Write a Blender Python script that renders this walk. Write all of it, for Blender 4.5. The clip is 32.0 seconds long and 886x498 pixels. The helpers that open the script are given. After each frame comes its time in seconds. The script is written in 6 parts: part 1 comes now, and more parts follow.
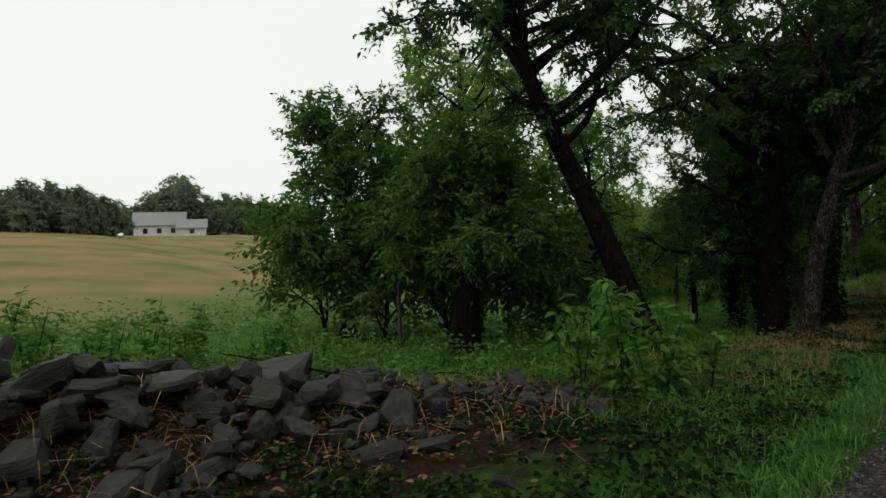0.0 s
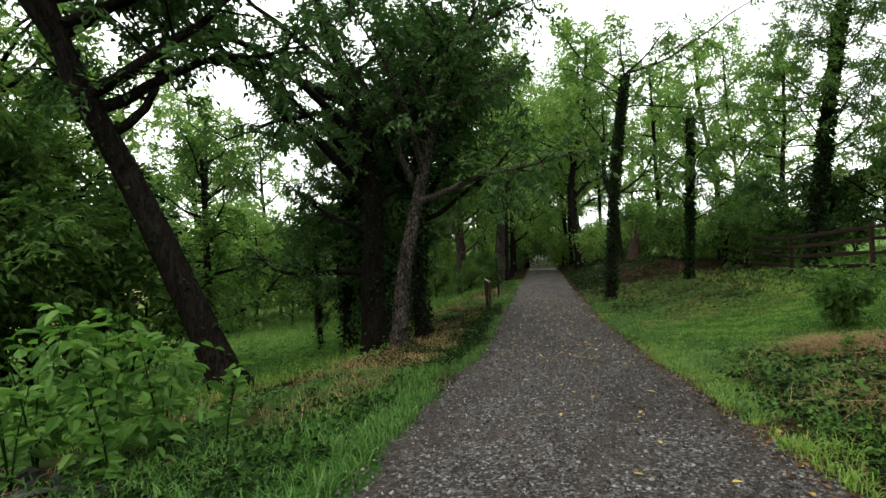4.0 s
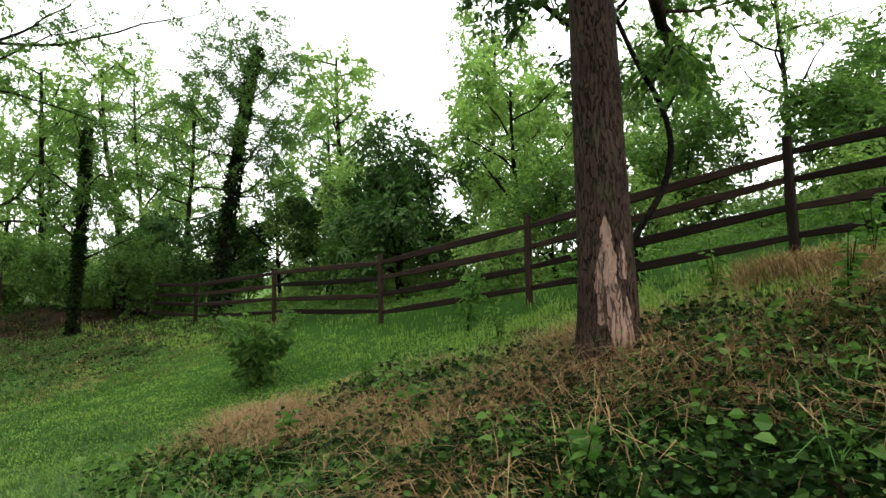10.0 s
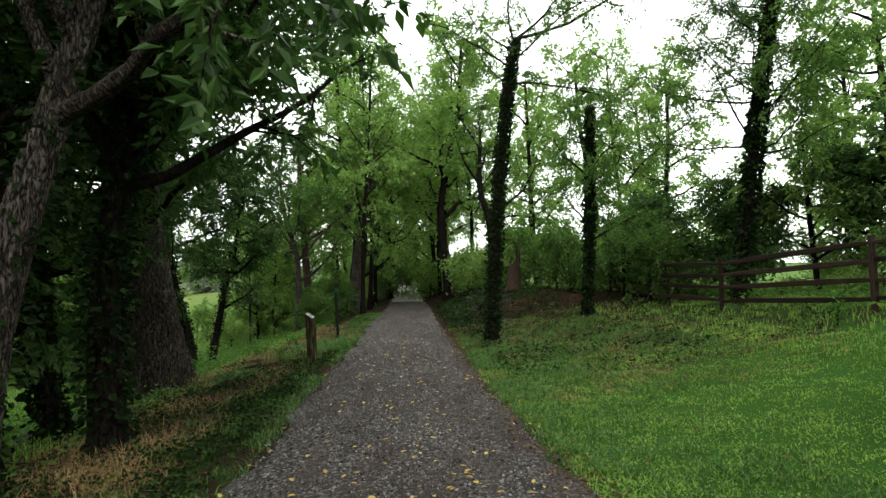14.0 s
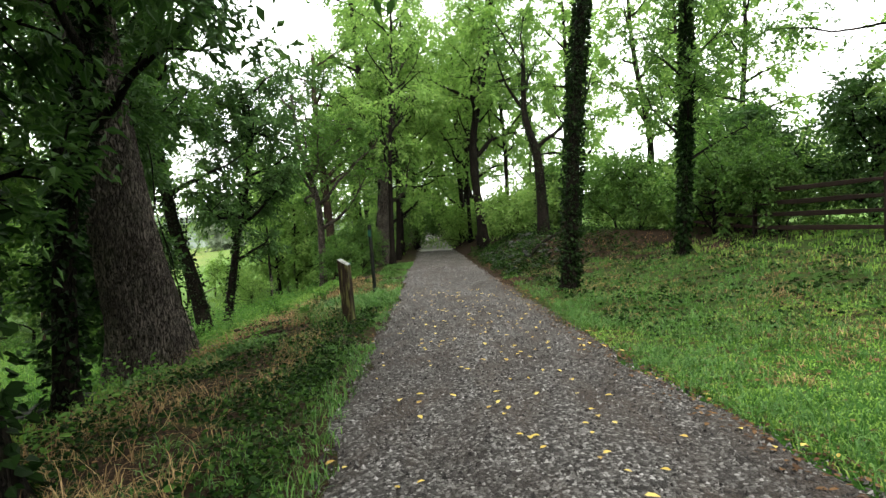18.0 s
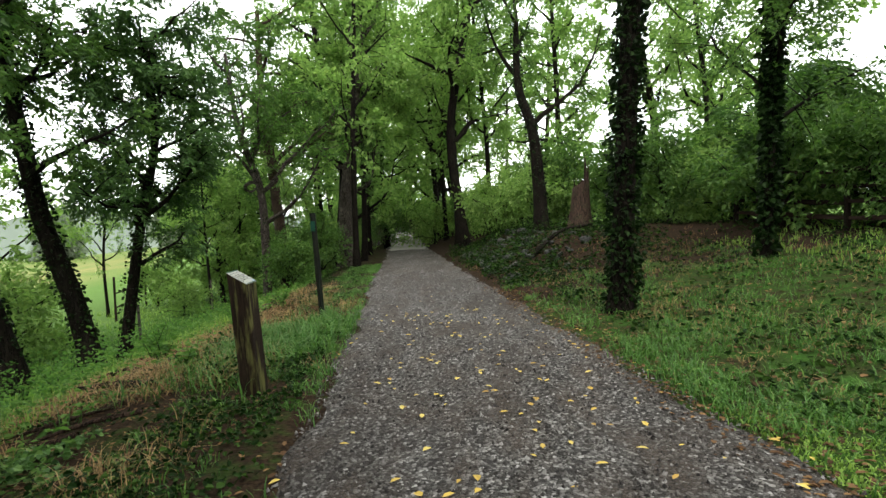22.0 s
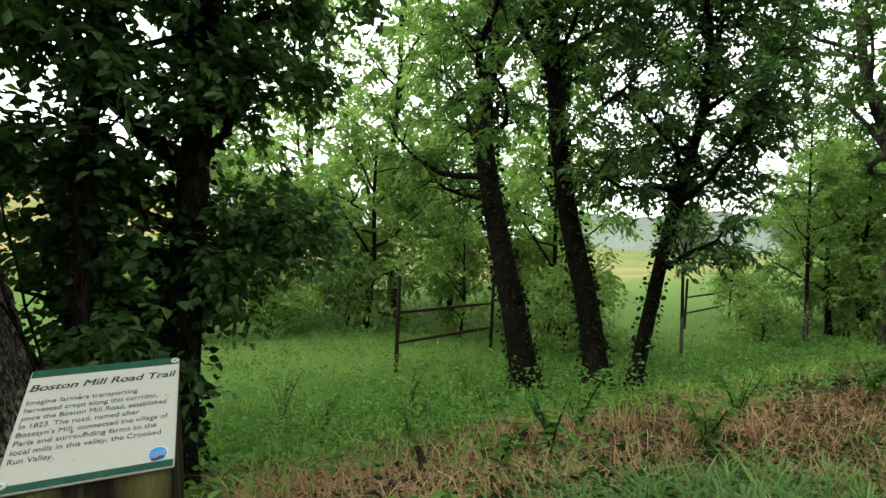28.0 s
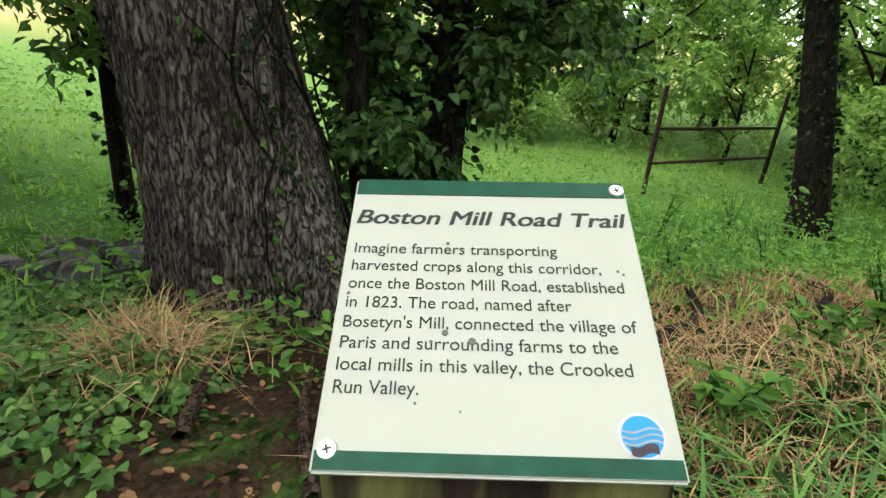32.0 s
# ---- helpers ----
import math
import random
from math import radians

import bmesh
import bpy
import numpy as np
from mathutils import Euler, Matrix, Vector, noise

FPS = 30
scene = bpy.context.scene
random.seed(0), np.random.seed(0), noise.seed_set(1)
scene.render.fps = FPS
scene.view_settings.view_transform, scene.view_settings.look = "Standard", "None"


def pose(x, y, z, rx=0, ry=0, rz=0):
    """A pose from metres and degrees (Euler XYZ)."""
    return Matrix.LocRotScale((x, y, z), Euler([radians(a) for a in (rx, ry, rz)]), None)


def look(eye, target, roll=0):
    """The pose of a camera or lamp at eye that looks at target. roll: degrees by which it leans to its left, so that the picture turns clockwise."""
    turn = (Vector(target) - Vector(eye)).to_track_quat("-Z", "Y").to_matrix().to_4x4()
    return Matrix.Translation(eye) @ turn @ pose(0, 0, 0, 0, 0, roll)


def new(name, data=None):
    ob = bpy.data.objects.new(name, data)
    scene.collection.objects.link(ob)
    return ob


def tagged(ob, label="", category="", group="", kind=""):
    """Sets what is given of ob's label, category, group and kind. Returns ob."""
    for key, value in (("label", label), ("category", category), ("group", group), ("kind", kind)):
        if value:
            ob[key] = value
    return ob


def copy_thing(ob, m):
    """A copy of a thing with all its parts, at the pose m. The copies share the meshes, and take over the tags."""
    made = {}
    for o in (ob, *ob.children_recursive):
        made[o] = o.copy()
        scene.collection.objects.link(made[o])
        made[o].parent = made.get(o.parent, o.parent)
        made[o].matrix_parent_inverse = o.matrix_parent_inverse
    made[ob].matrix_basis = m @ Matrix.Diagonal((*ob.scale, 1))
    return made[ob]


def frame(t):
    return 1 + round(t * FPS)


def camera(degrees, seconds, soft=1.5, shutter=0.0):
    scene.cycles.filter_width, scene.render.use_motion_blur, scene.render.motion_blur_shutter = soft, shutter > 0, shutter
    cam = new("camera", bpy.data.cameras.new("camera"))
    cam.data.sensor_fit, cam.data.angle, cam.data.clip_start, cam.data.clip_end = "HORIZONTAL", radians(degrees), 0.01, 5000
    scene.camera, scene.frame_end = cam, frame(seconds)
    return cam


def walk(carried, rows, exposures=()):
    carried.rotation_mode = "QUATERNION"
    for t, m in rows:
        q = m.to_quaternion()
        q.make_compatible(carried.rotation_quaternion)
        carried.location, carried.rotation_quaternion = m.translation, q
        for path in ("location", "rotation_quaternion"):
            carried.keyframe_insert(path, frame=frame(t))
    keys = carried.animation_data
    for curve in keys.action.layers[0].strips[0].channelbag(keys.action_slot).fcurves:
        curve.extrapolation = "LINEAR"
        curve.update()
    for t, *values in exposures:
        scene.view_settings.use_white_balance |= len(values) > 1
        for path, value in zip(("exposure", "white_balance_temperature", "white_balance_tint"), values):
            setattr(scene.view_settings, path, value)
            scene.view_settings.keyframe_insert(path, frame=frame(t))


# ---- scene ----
cam = camera(80.0, 32.0)
PATH = [
    (0, 0.687, 0.604, 2.796, 88.64, 2.00, 52.76),
    (0.5, 0.347, 0.940, 2.799, 87.29, 1.86, 46.24),
    (1, 0.254, 1.266, 2.860, 87.48, 1.81, 39.26),
    (1.5, 0.332, 1.635, 2.900, 88.92, 2.17, 33.31),
    (2, 0.366, 1.852, 2.926, 89.21, 2.79, 26.69),
    (2.5, 0.562, 2.126, 2.823, 89.17, 2.83, 23.10),
    (4.5, 1.281, 3.310, 2.492, 90.69, 2.12, 15.05),
    (5, 1.427, 3.643, 2.551, 90.44, 2.59, 9.93),
    (5.5, 1.574, 3.912, 2.534, 90.40, 2.69, 2.81),
    (6, 1.481, 4.176, 2.581, 90.39, 2.73, -5.72),
    (6.5, 1.431, 4.525, 2.558, 90.83, 2.80, -15.92),
    (7, 1.466, 4.898, 2.521, 91.75, 2.58, -26.67),
    (7.5, 1.643, 5.250, 2.499, 92.30, 2.37, -37.29),
    (8, 1.820, 5.513, 2.441, 92.92, 1.97, -44.58),
    (8.5, 2.006, 5.803, 2.429, 93.39, 1.66, -47.39),
    (9, 2.073, 6.133, 2.427, 93.26, 1.54, -47.61),
    (9.5, 1.972, 6.498, 2.435, 93.64, 1.18, -45.48),
    (10, 1.920, 6.873, 2.371, 94.04, 1.11, -40.98),
    (10.5, 1.734, 7.201, 2.265, 94.76, 0.46, -35.05),
    (11, 1.566, 7.486, 2.313, 94.54, 0.92, -28.55),
    (11.5, 1.688, 8.158, 2.249, 94.57, 1.20, -20.75),
    (12, 1.736, 8.582, 2.244, 94.33, 1.26, -14.10),
    (12.5, 1.720, 8.950, 2.227, 93.90, 1.41, -8.41),
    (13, 1.340, 9.645, 2.205, 93.87, 1.00, -3.48),
    (13.5, 0.924, 10.279, 2.179, 94.21, 0.77, 0.67),
    (14, 0.537, 10.795, 2.174, 93.45, 0.72, 4.10),
    (14.5, 0.222, 11.362, 2.126, 92.11, 0.83, 5.92),
    (15, 0.030, 11.802, 2.089, 91.28, 1.38, 6.20),
    (15.5, -0.193, 12.088, 2.102, 90.88, 1.28, 7.58),
    (17.5, -0.947, 13.661, 1.761, 88.08, 2.44, 9.07),
    (18, -0.955, 14.469, 1.781, 88.27, 2.44, 6.00),
    (18.5, -0.948, 15.187, 1.775, 88.48, 2.58, 3.90),
    (19, -0.975, 15.761, 1.716, 88.96, 2.37, 3.26),
    (19.5, -1.141, 16.479, 1.712, 89.66, 2.51, 2.82),
    (20, -1.235, 17.130, 1.694, 90.02, 2.45, 2.47),
    (20.5, -1.309, 17.703, 1.687, 89.51, 2.46, 2.54),
    (21, -1.339, 18.192, 1.683, 88.66, 2.64, 2.28),
    (21.5, -1.536, 18.866, 1.686, 87.87, 2.68, 2.29),
    (22, -1.708, 19.514, 1.681, 87.93, 2.54, 2.73),
    (22.5, -1.800, 20.188, 1.620, 88.52, 2.56, 3.66),
    (23, -1.802, 20.887, 1.556, 89.09, 2.60, 4.14),
    (23.5, -1.918, 21.381, 1.612, 88.92, 2.75, 4.14),
    (24, -1.996, 21.917, 1.628, 89.31, 3.03, 5.17),
    (24.5, -1.896, 22.606, 1.542, 90.33, 3.29, 7.04),
    (26.5, -2.790, 24.420, 1.525, 91.50, 0.55, 28.30),
    (27, -3.075, 24.920, 1.515, 91.16, -0.66, 39.70),
    (27.4, -3.140, 25.035, 1.510, 90.70, -0.40, 49.60),
    (28, -3.060, 25.120, 1.620, 88.30, -2.40, 64.60),
    (29, -3.288, 24.987, 1.543, 83.62, -1.71, 76.09),
    (30, -3.464, 24.942, 1.531, 77.89, -2.34, 82.69),
    (31, -3.576, 24.942, 1.488, 71.74, -2.30, 88.43),
    (32, -3.770, 24.931, 1.476, 66.50, -3.71, 89.72),
]
walk(cam, [(t, pose(*p)) for t, *p in PATH],
     [(0, -1.1, 6900, 8), (1, -0.65, 6900, 8), (2, -0.1, 6900, 8), (2.5, 0.0, 6900, 8), (4.5, 0.2, 6900, 8), (6, 0.5, 6900, 8), (8, 0.65, 6900, 8), (10, 0.45, 6900, 8), (13, 0.3, 6900, 8),
      (15.5, 0.5, 6900, 8), (18, 1.15, 6900, 8), (20, 0.88, 6900, 8), (22, 0.85, 6900, 8), (24.5, 0.6, 6900, 8), (27, 0.5, 6900, 8), (29, 1.15, 6900, 8), (32, 1.5, 6900, 8)])

# ---- light ----
world = bpy.data.worlds.new("overcast_sky")
scene.world = world
world.use_nodes = True
wn = world.node_tree
wn.nodes.clear()
sky = wn.nodes.new("ShaderNodeTexSky")
sky.sky_type, sky.sun_disc = "NISHITA", False
sky.sun_elevation, sky.sun_rotation = radians(55), radians(200)
sky.air_density, sky.dust_density = 1.0, 6.0
gain = wn.nodes.new("ShaderNodeVectorMath")
gain.operation = "SCALE"
gain.inputs[3].default_value = 0.12
veil = wn.nodes.new("ShaderNodeMix")
veil.data_type = "RGBA"
veil.inputs[0].default_value = 0.9
veil.inputs[7].default_value = (0.93, 0.97, 1.0, 1)
back = wn.nodes.new("ShaderNodeBackground")
back.inputs[1].default_value = 2.2
wout = wn.nodes.new("ShaderNodeOutputWorld")
wn.links.new(sky.outputs[0], gain.inputs[0])
wn.links.new(gain.outputs[0], veil.inputs[6])
wn.links.new(veil.outputs[2], back.inputs[0])
wn.links.new(back.outputs[0], wout.inputs[0])
sun = new("sun", bpy.data.lights.new("sun", "SUN"))
sun.data.energy, sun.data.angle, sun.data.color = 1.2, radians(25), (1.0, 0.97, 0.92)
sun.matrix_world = look((0, 0, 60), (-14, 38, 0))

# ---- materials ----
def nodes_of(name):
    m = bpy.data.materials.new(name)
    m.use_nodes = True
    t = m.node_tree
    t.nodes.clear()
    return m, t


def add(t, kind, **sets):
    n = t.nodes.new(kind)
    for key, value in sets.items():
        k = int(key[1:]) if key[0] == "i" and key[1:].isdigit() else key
        if isinstance(k, int):
            if isinstance(value, bpy.types.NodeSocket):
                t.links.new(value, n.inputs[k])
            else:
                n.inputs[k].default_value = value
        elif key in ("operation", ):
            n.operation = value
        elif key == "data_type":
            n.data_type = value
        elif key == "blend_type":
            n.blend_type = value
        elif key == "attribute_name":
            n.attribute_name = value
        elif key == "feature":
            n.feature = value
    return n


def ramp(t, fac, stops):
    n = t.nodes.new("ShaderNodeValToRGB")
    e = n.color_ramp.elements
    while len(e) < len(stops):
        e.new(0.5)
    for el, (p, c) in zip(e, stops):
        el.position, el.color = p, (*c, 1)
    t.links.new(fac, n.inputs[0])
    return n.outputs[0]


def coords(t, scale=(1, 1, 1), world_space=False):
    c = add(t, "ShaderNodeNewGeometry").outputs[0] if world_space else add(t, "ShaderNodeTexCoord").outputs[3]
    return add(t, "ShaderNodeMapping", i0=c, i3=scale).outputs[0]


def noise_tex(t, vec, scale, detail=4.0, rough=0.55):
    n = add(t, "ShaderNodeTexNoise", i0=vec, i2=scale, i3=detail, i4=rough)
    return n.outputs[0]


def mixc(t, fac, a, b, blend="MIX"):
    n = t.nodes.new("ShaderNodeMix")
    n.data_type, n.blend_type = "RGBA", blend
    for sock, v in ((0, fac), (6, a), (7, b)):
        if isinstance(v, bpy.types.NodeSocket):
            t.links.new(v, n.inputs[sock])
        else:
            n.inputs[sock].default_value = v if sock == 0 else (*v, 1)
    return n.outputs[2]


def finish(m, t, colour, rough=0.7, spec=0.4, bumps=(), metal=0.0, translucent=None):
    p = t.nodes.new("ShaderNodeBsdfPrincipled")
    for key, v in (("Base Color", colour), ("Roughness", rough), ("Specular IOR Level", spec), ("Metallic", metal)):
        if isinstance(v, bpy.types.NodeSocket):
            t.links.new(v, p.inputs[key])
        elif key == "Base Color":
            p.inputs[key].default_value = (*v, 1)
        else:
            p.inputs[key].default_value = v
    normal = None
    for height, strength, dist in bumps:
        b = add(t, "ShaderNodeBump", i0=strength, i1=dist)
        t.links.new(height, b.inputs["Height"])
        if normal:
            t.links.new(normal, b.inputs["Normal"])
        normal = b.outputs[0]
    if normal:
        t.links.new(normal, p.inputs["Normal"])
    out = t.nodes.new("ShaderNodeOutputMaterial")
    shader = p.outputs[0]
    if translucent:
        share, tint = translucent
        tr = t.nodes.new("ShaderNodeBsdfTranslucent")
        if isinstance(colour, bpy.types.NodeSocket):
            t.links.new(mixc(t, 1.0, colour, tint, "MULTIPLY"), tr.inputs[0])
        else:
            tr.inputs[0].default_value = (*[a * b for a, b in zip(colour, tint)], 1)
        ms = t.nodes.new("ShaderNodeMixShader")
        ms.inputs[0].default_value = share
        t.links.new(shader, ms.inputs[1])
        t.links.new(tr.outputs[0], ms.inputs[2])
        shader = ms.outputs[0]
    t.links.new(shader, out.inputs[0])
    return m


def leaf_material(name, low, mid, high, share=0.42, rough=0.55, gloss=0.22):
    m, t = nodes_of(name)
    rnd = add(t, "ShaderNodeNewGeometry").outputs["Random Per Island"]
    col = ramp(t, rnd, [(0.0, low), (0.55, mid), (1.0, high)])
    big = noise_tex(t, coords(t, (1, 1, 1), True), 0.6, 2.0)
    col = mixc(t, big, col, tuple(0.75 * c for c in mid), "MIX")
    fine = noise_tex(t, coords(t, (1, 1, 1), True), 60.0, 2.0)
    return finish(m, t, col, rough, gloss, [(fine, 0.15, 0.01)], translucent=(share, (1.4, 1.55, 1.15)))


LEAF_DARK = leaf_material("leaf_dark", (0.013, 0.036, 0.010), (0.040, 0.094, 0.022), (0.095, 0.178, 0.044), 0.33)
LEAF_MID = leaf_material("leaf_mid", (0.026, 0.064, 0.014), (0.066, 0.140, 0.028), (0.150, 0.250, 0.056), 0.42)
LEAF_LIGHT = leaf_material("leaf_light", (0.075, 0.140, 0.034), (0.165, 0.275, 0.072), (0.300, 0.420, 0.130), 0.52)
# ivy and ground leaves near-black: canopy shade is put into their colour
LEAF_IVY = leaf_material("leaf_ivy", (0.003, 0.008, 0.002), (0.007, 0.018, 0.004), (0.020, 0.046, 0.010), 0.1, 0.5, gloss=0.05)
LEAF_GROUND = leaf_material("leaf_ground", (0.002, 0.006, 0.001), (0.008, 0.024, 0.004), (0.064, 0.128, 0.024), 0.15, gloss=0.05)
LEAF_WEED = leaf_material("leaf_weed", (0.020, 0.065, 0.012), (0.080, 0.185, 0.032), (0.150, 0.265, 0.055), 0.4)
GRASS = leaf_material("grass_blade", (0.016, 0.055, 0.010), (0.050, 0.135, 0.022), (0.150, 0.260, 0.055), 0.2, 0.5)
LAWN = leaf_material("lawn_blade", (0.108, 0.200, 0.036), (0.178, 0.300, 0.054), (0.285, 0.400, 0.090), 0.35, 0.5)
LEAF_VIOLET = leaf_material("leaf_violet", (0.036, 0.110, 0.022), (0.090, 0.200, 0.044), (0.190, 0.330, 0.085), 0.25)
LEAF_CARPET = leaf_material("leaf_carpet", (0.018, 0.055, 0.012), (0.052, 0.120, 0.026), (0.150, 0.260, 0.065), 0.25)
STRAW = leaf_material("dry_grass", (0.080, 0.050, 0.026), (0.250, 0.162, 0.080), (0.520, 0.385, 0.205), 0.1, 0.7, gloss=0.05)
FALLEN = leaf_material("fallen_leaf", (0.200, 0.090, 0.026), (0.480, 0.350, 0.070), (0.580, 0.490, 0.160), 0.1, 0.5)
# greyed, lightened leaf green: distance haze is put into the colour
LEAF_HAZE_TINT = leaf_material("leaf_haze_tint", (0.130, 0.165, 0.120), (0.180, 0.220, 0.165), (0.230, 0.275, 0.215), 0.4)
LITTER = leaf_material("leaf_litter", (0.018, 0.011, 0.007), (0.074, 0.041, 0.022), (0.260, 0.155, 0.070), 0.05, 0.7, gloss=0.05)


def bark_material(name, dark, light, across=26.0, along=5.0, depth=0.02, moss=0.0, crackw=0.16):
    m, t = nodes_of(name)
    v = coords(t, (across, across, along))
    warp = add(t, "ShaderNodeTexNoise", i0=coords(t, (1, 1, 0.6)), i2=7.0, i3=3.0).outputs[1]
    v = add(t, "ShaderNodeVectorMath", operation="MULTIPLY_ADD", i0=warp, i1=(3.2, 3.2, 3.2), i2=v).outputs[0]
    vo = add(t, "ShaderNodeTexVoronoi", feature="DISTANCE_TO_EDGE", i0=v, i2=1.0).outputs[0]
    grain = add(t, "ShaderNodeTexNoise", i0=v, i2=1.3, i3=7.0, i4=0.7).outputs[0]
    fur = add(t, "ShaderNodeTexNoise", i0=v, i2=0.62, i3=2.5, i4=0.5).outputs[0]
    fur = add(t, "ShaderNodeMath", operation="SUBTRACT", i0=fur, i1=0.5).outputs[0]
    fur = add(t, "ShaderNodeMath", operation="ABSOLUTE", i0=fur).outputs[0]
    fur = add(t, "ShaderNodeMath", operation="MULTIPLY", i0=fur, i1=3.2).outputs[0]
    vo = add(t, "ShaderNodeMath", operation="MULTIPLY_ADD", i0=vo, i1=0.45, i2=fur).outputs[0]
    crack = ramp(t, vo, [(0.04, (0, 0, 0)), (crackw + 0.12, (1, 1, 1))])
    col = ramp(t, grain, [(0.3, dark), (0.72, light)])
    col = mixc(t, crack, tuple(0.18 * c for c in dark), col)
    big = noise_tex(t, coords(t), 1.3, 4.0)
    col = mixc(t, ramp(t, big, [(0.42, (0, 0, 0)), (0.7, (0.6, 0.6, 0.6))]), col, tuple(0.6 * c for c in dark))
    if moss:
        ms = ramp(t, noise_tex(t, coords(t), 3.5, 5.0), [(0.52, (0, 0, 0)), (0.75, (moss, moss, moss))])
        col = mixc(t, ms, col, (0.05, 0.07, 0.03))
    return finish(m, t, col, 0.85, 0.05, [(crack, 0.9, depth), (grain, 0.8, depth * 0.8)])


# near-black, below real bark: the trunks' shade is put into this colour
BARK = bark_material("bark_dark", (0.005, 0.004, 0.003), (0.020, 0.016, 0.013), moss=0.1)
BARK_GREY = bark_material("bark_grey", (0.022, 0.016, 0.013), (0.260, 0.222, 0.194), 42.0, 9.5, 0.045, 0.2, 0.36)
BARK_RED = bark_material("bark_reddish", (0.022, 0.014, 0.011), (0.085, 0.056, 0.043), 42.0, 8.0, 0.016, 0.3)
BARK_PEEL = bark_material("bark_stripped", (0.140, 0.085, 0.065), (0.340, 0.235, 0.190), 30.0, 2.0, 0.008)


def wood_material(name, dark, light, moss=0.0, along=(22, 22, 1.5)):
    m, t = nodes_of(name)
    g = noise_tex(t, coords(t, along), 2.0, 6.0, 0.65)
    col = ramp(t, g, [(0.3, dark), (0.7, light)])
    rnd = add(t, "ShaderNodeObjectInfo").outputs["Random"]
    col = mixc(t, rnd, col, tuple(0.7 * a for a in dark), "MIX") if not moss else col
    if moss:
        ms = ramp(t, noise_tex(t, coords(t, (16, 16, 2.2)), 1.0, 4.0), [(0.50, (0, 0, 0)), (0.66, (moss, moss, moss))])
        col = mixc(t, ms, col, (0.150, 0.155, 0.050))
    st = noise_tex(t, coords(t, (1, 1, 0.5)), 5.0, 4.0)
    col = mixc(t, ramp(t, st, [(0.5, (0, 0, 0)), (0.8, (0.55, 0.55, 0.55))]), col, tuple(0.4 * c for c in dark))
    return finish(m, t, col, 0.8, 0.08, [(g, 0.6, 0.010)])


FENCE_WOOD = wood_material("fence_wood", (0.012, 0.008, 0.006), (0.048, 0.030, 0.022))
RAIL_WOOD = wood_material("rail_wood", (0.018, 0.012, 0.010), (0.070, 0.048, 0.038), along=(1.5, 22, 22))
POST_WOOD = wood_material("sign_post_wood", (0.004, 0.003, 0.003), (0.028, 0.018, 0.012), moss=0.6)
GREEN_POST = wood_material("marker_post_wood", (0.004, 0.005, 0.004), (0.012, 0.015, 0.011), moss=0.05)
GREY_WOOD = wood_material("weathered_wood", (0.030, 0.026, 0.023), (0.110, 0.096, 0.084))


def stone_material(name, dark, light, moss=0.3):
    m, t = nodes_of(name)
    v = coords(t)
    a = noise_tex(t, v, 5.0, 8.0, 0.65)
    layers = noise_tex(t, coords(t, (2, 2, 26)), 1.5, 4.0)
    col = ramp(t, a, [(0.3, dark), (0.72, light)])
    rnd = add(t, "ShaderNodeObjectInfo").outputs["Random"]
    col = mixc(t, rnd, col, tuple(0.6 * c for c in light), "MIX")
    ms = ramp(t, noise_tex(t, coords(t, (1, 1, 1), True), 3.0, 5.0), [(0.5, (0, 0, 0)), (0.75, (moss, moss, moss))])
    col = mixc(t, ms, col, (0.045, 0.065, 0.030))
    return finish(m, t, col, 0.6, 0.2, [(layers, 0.8, 0.03), (a, 0.9, 0.05)])


SLATE = stone_material("wet_slate", (0.004, 0.004, 0.004), (0.048, 0.048, 0.046))
PEBBLE = stone_material("gravel_stone", (0.060, 0.054, 0.050), (0.330, 0.310, 0.290), 0.0)


def chip_material():
    m, t = nodes_of("gravel_chip")
    rnd = add(t, "ShaderNodeNewGeometry").outputs["Random Per Island"]
    col = ramp(t, rnd, [(0.0, (0.010, 0.009, 0.009)), (0.5, (0.044, 0.040, 0.038)), (0.85, (0.105, 0.100, 0.096)), (1.0, (0.250, 0.242, 0.236))])
    n = noise_tex(t, coords(t, (1, 1, 1), True), 120.0, 3.0)
    return finish(m, t, col, 0.7, 0.15, [(n, 0.4, 0.004)])


GRAVEL_CHIP = chip_material()


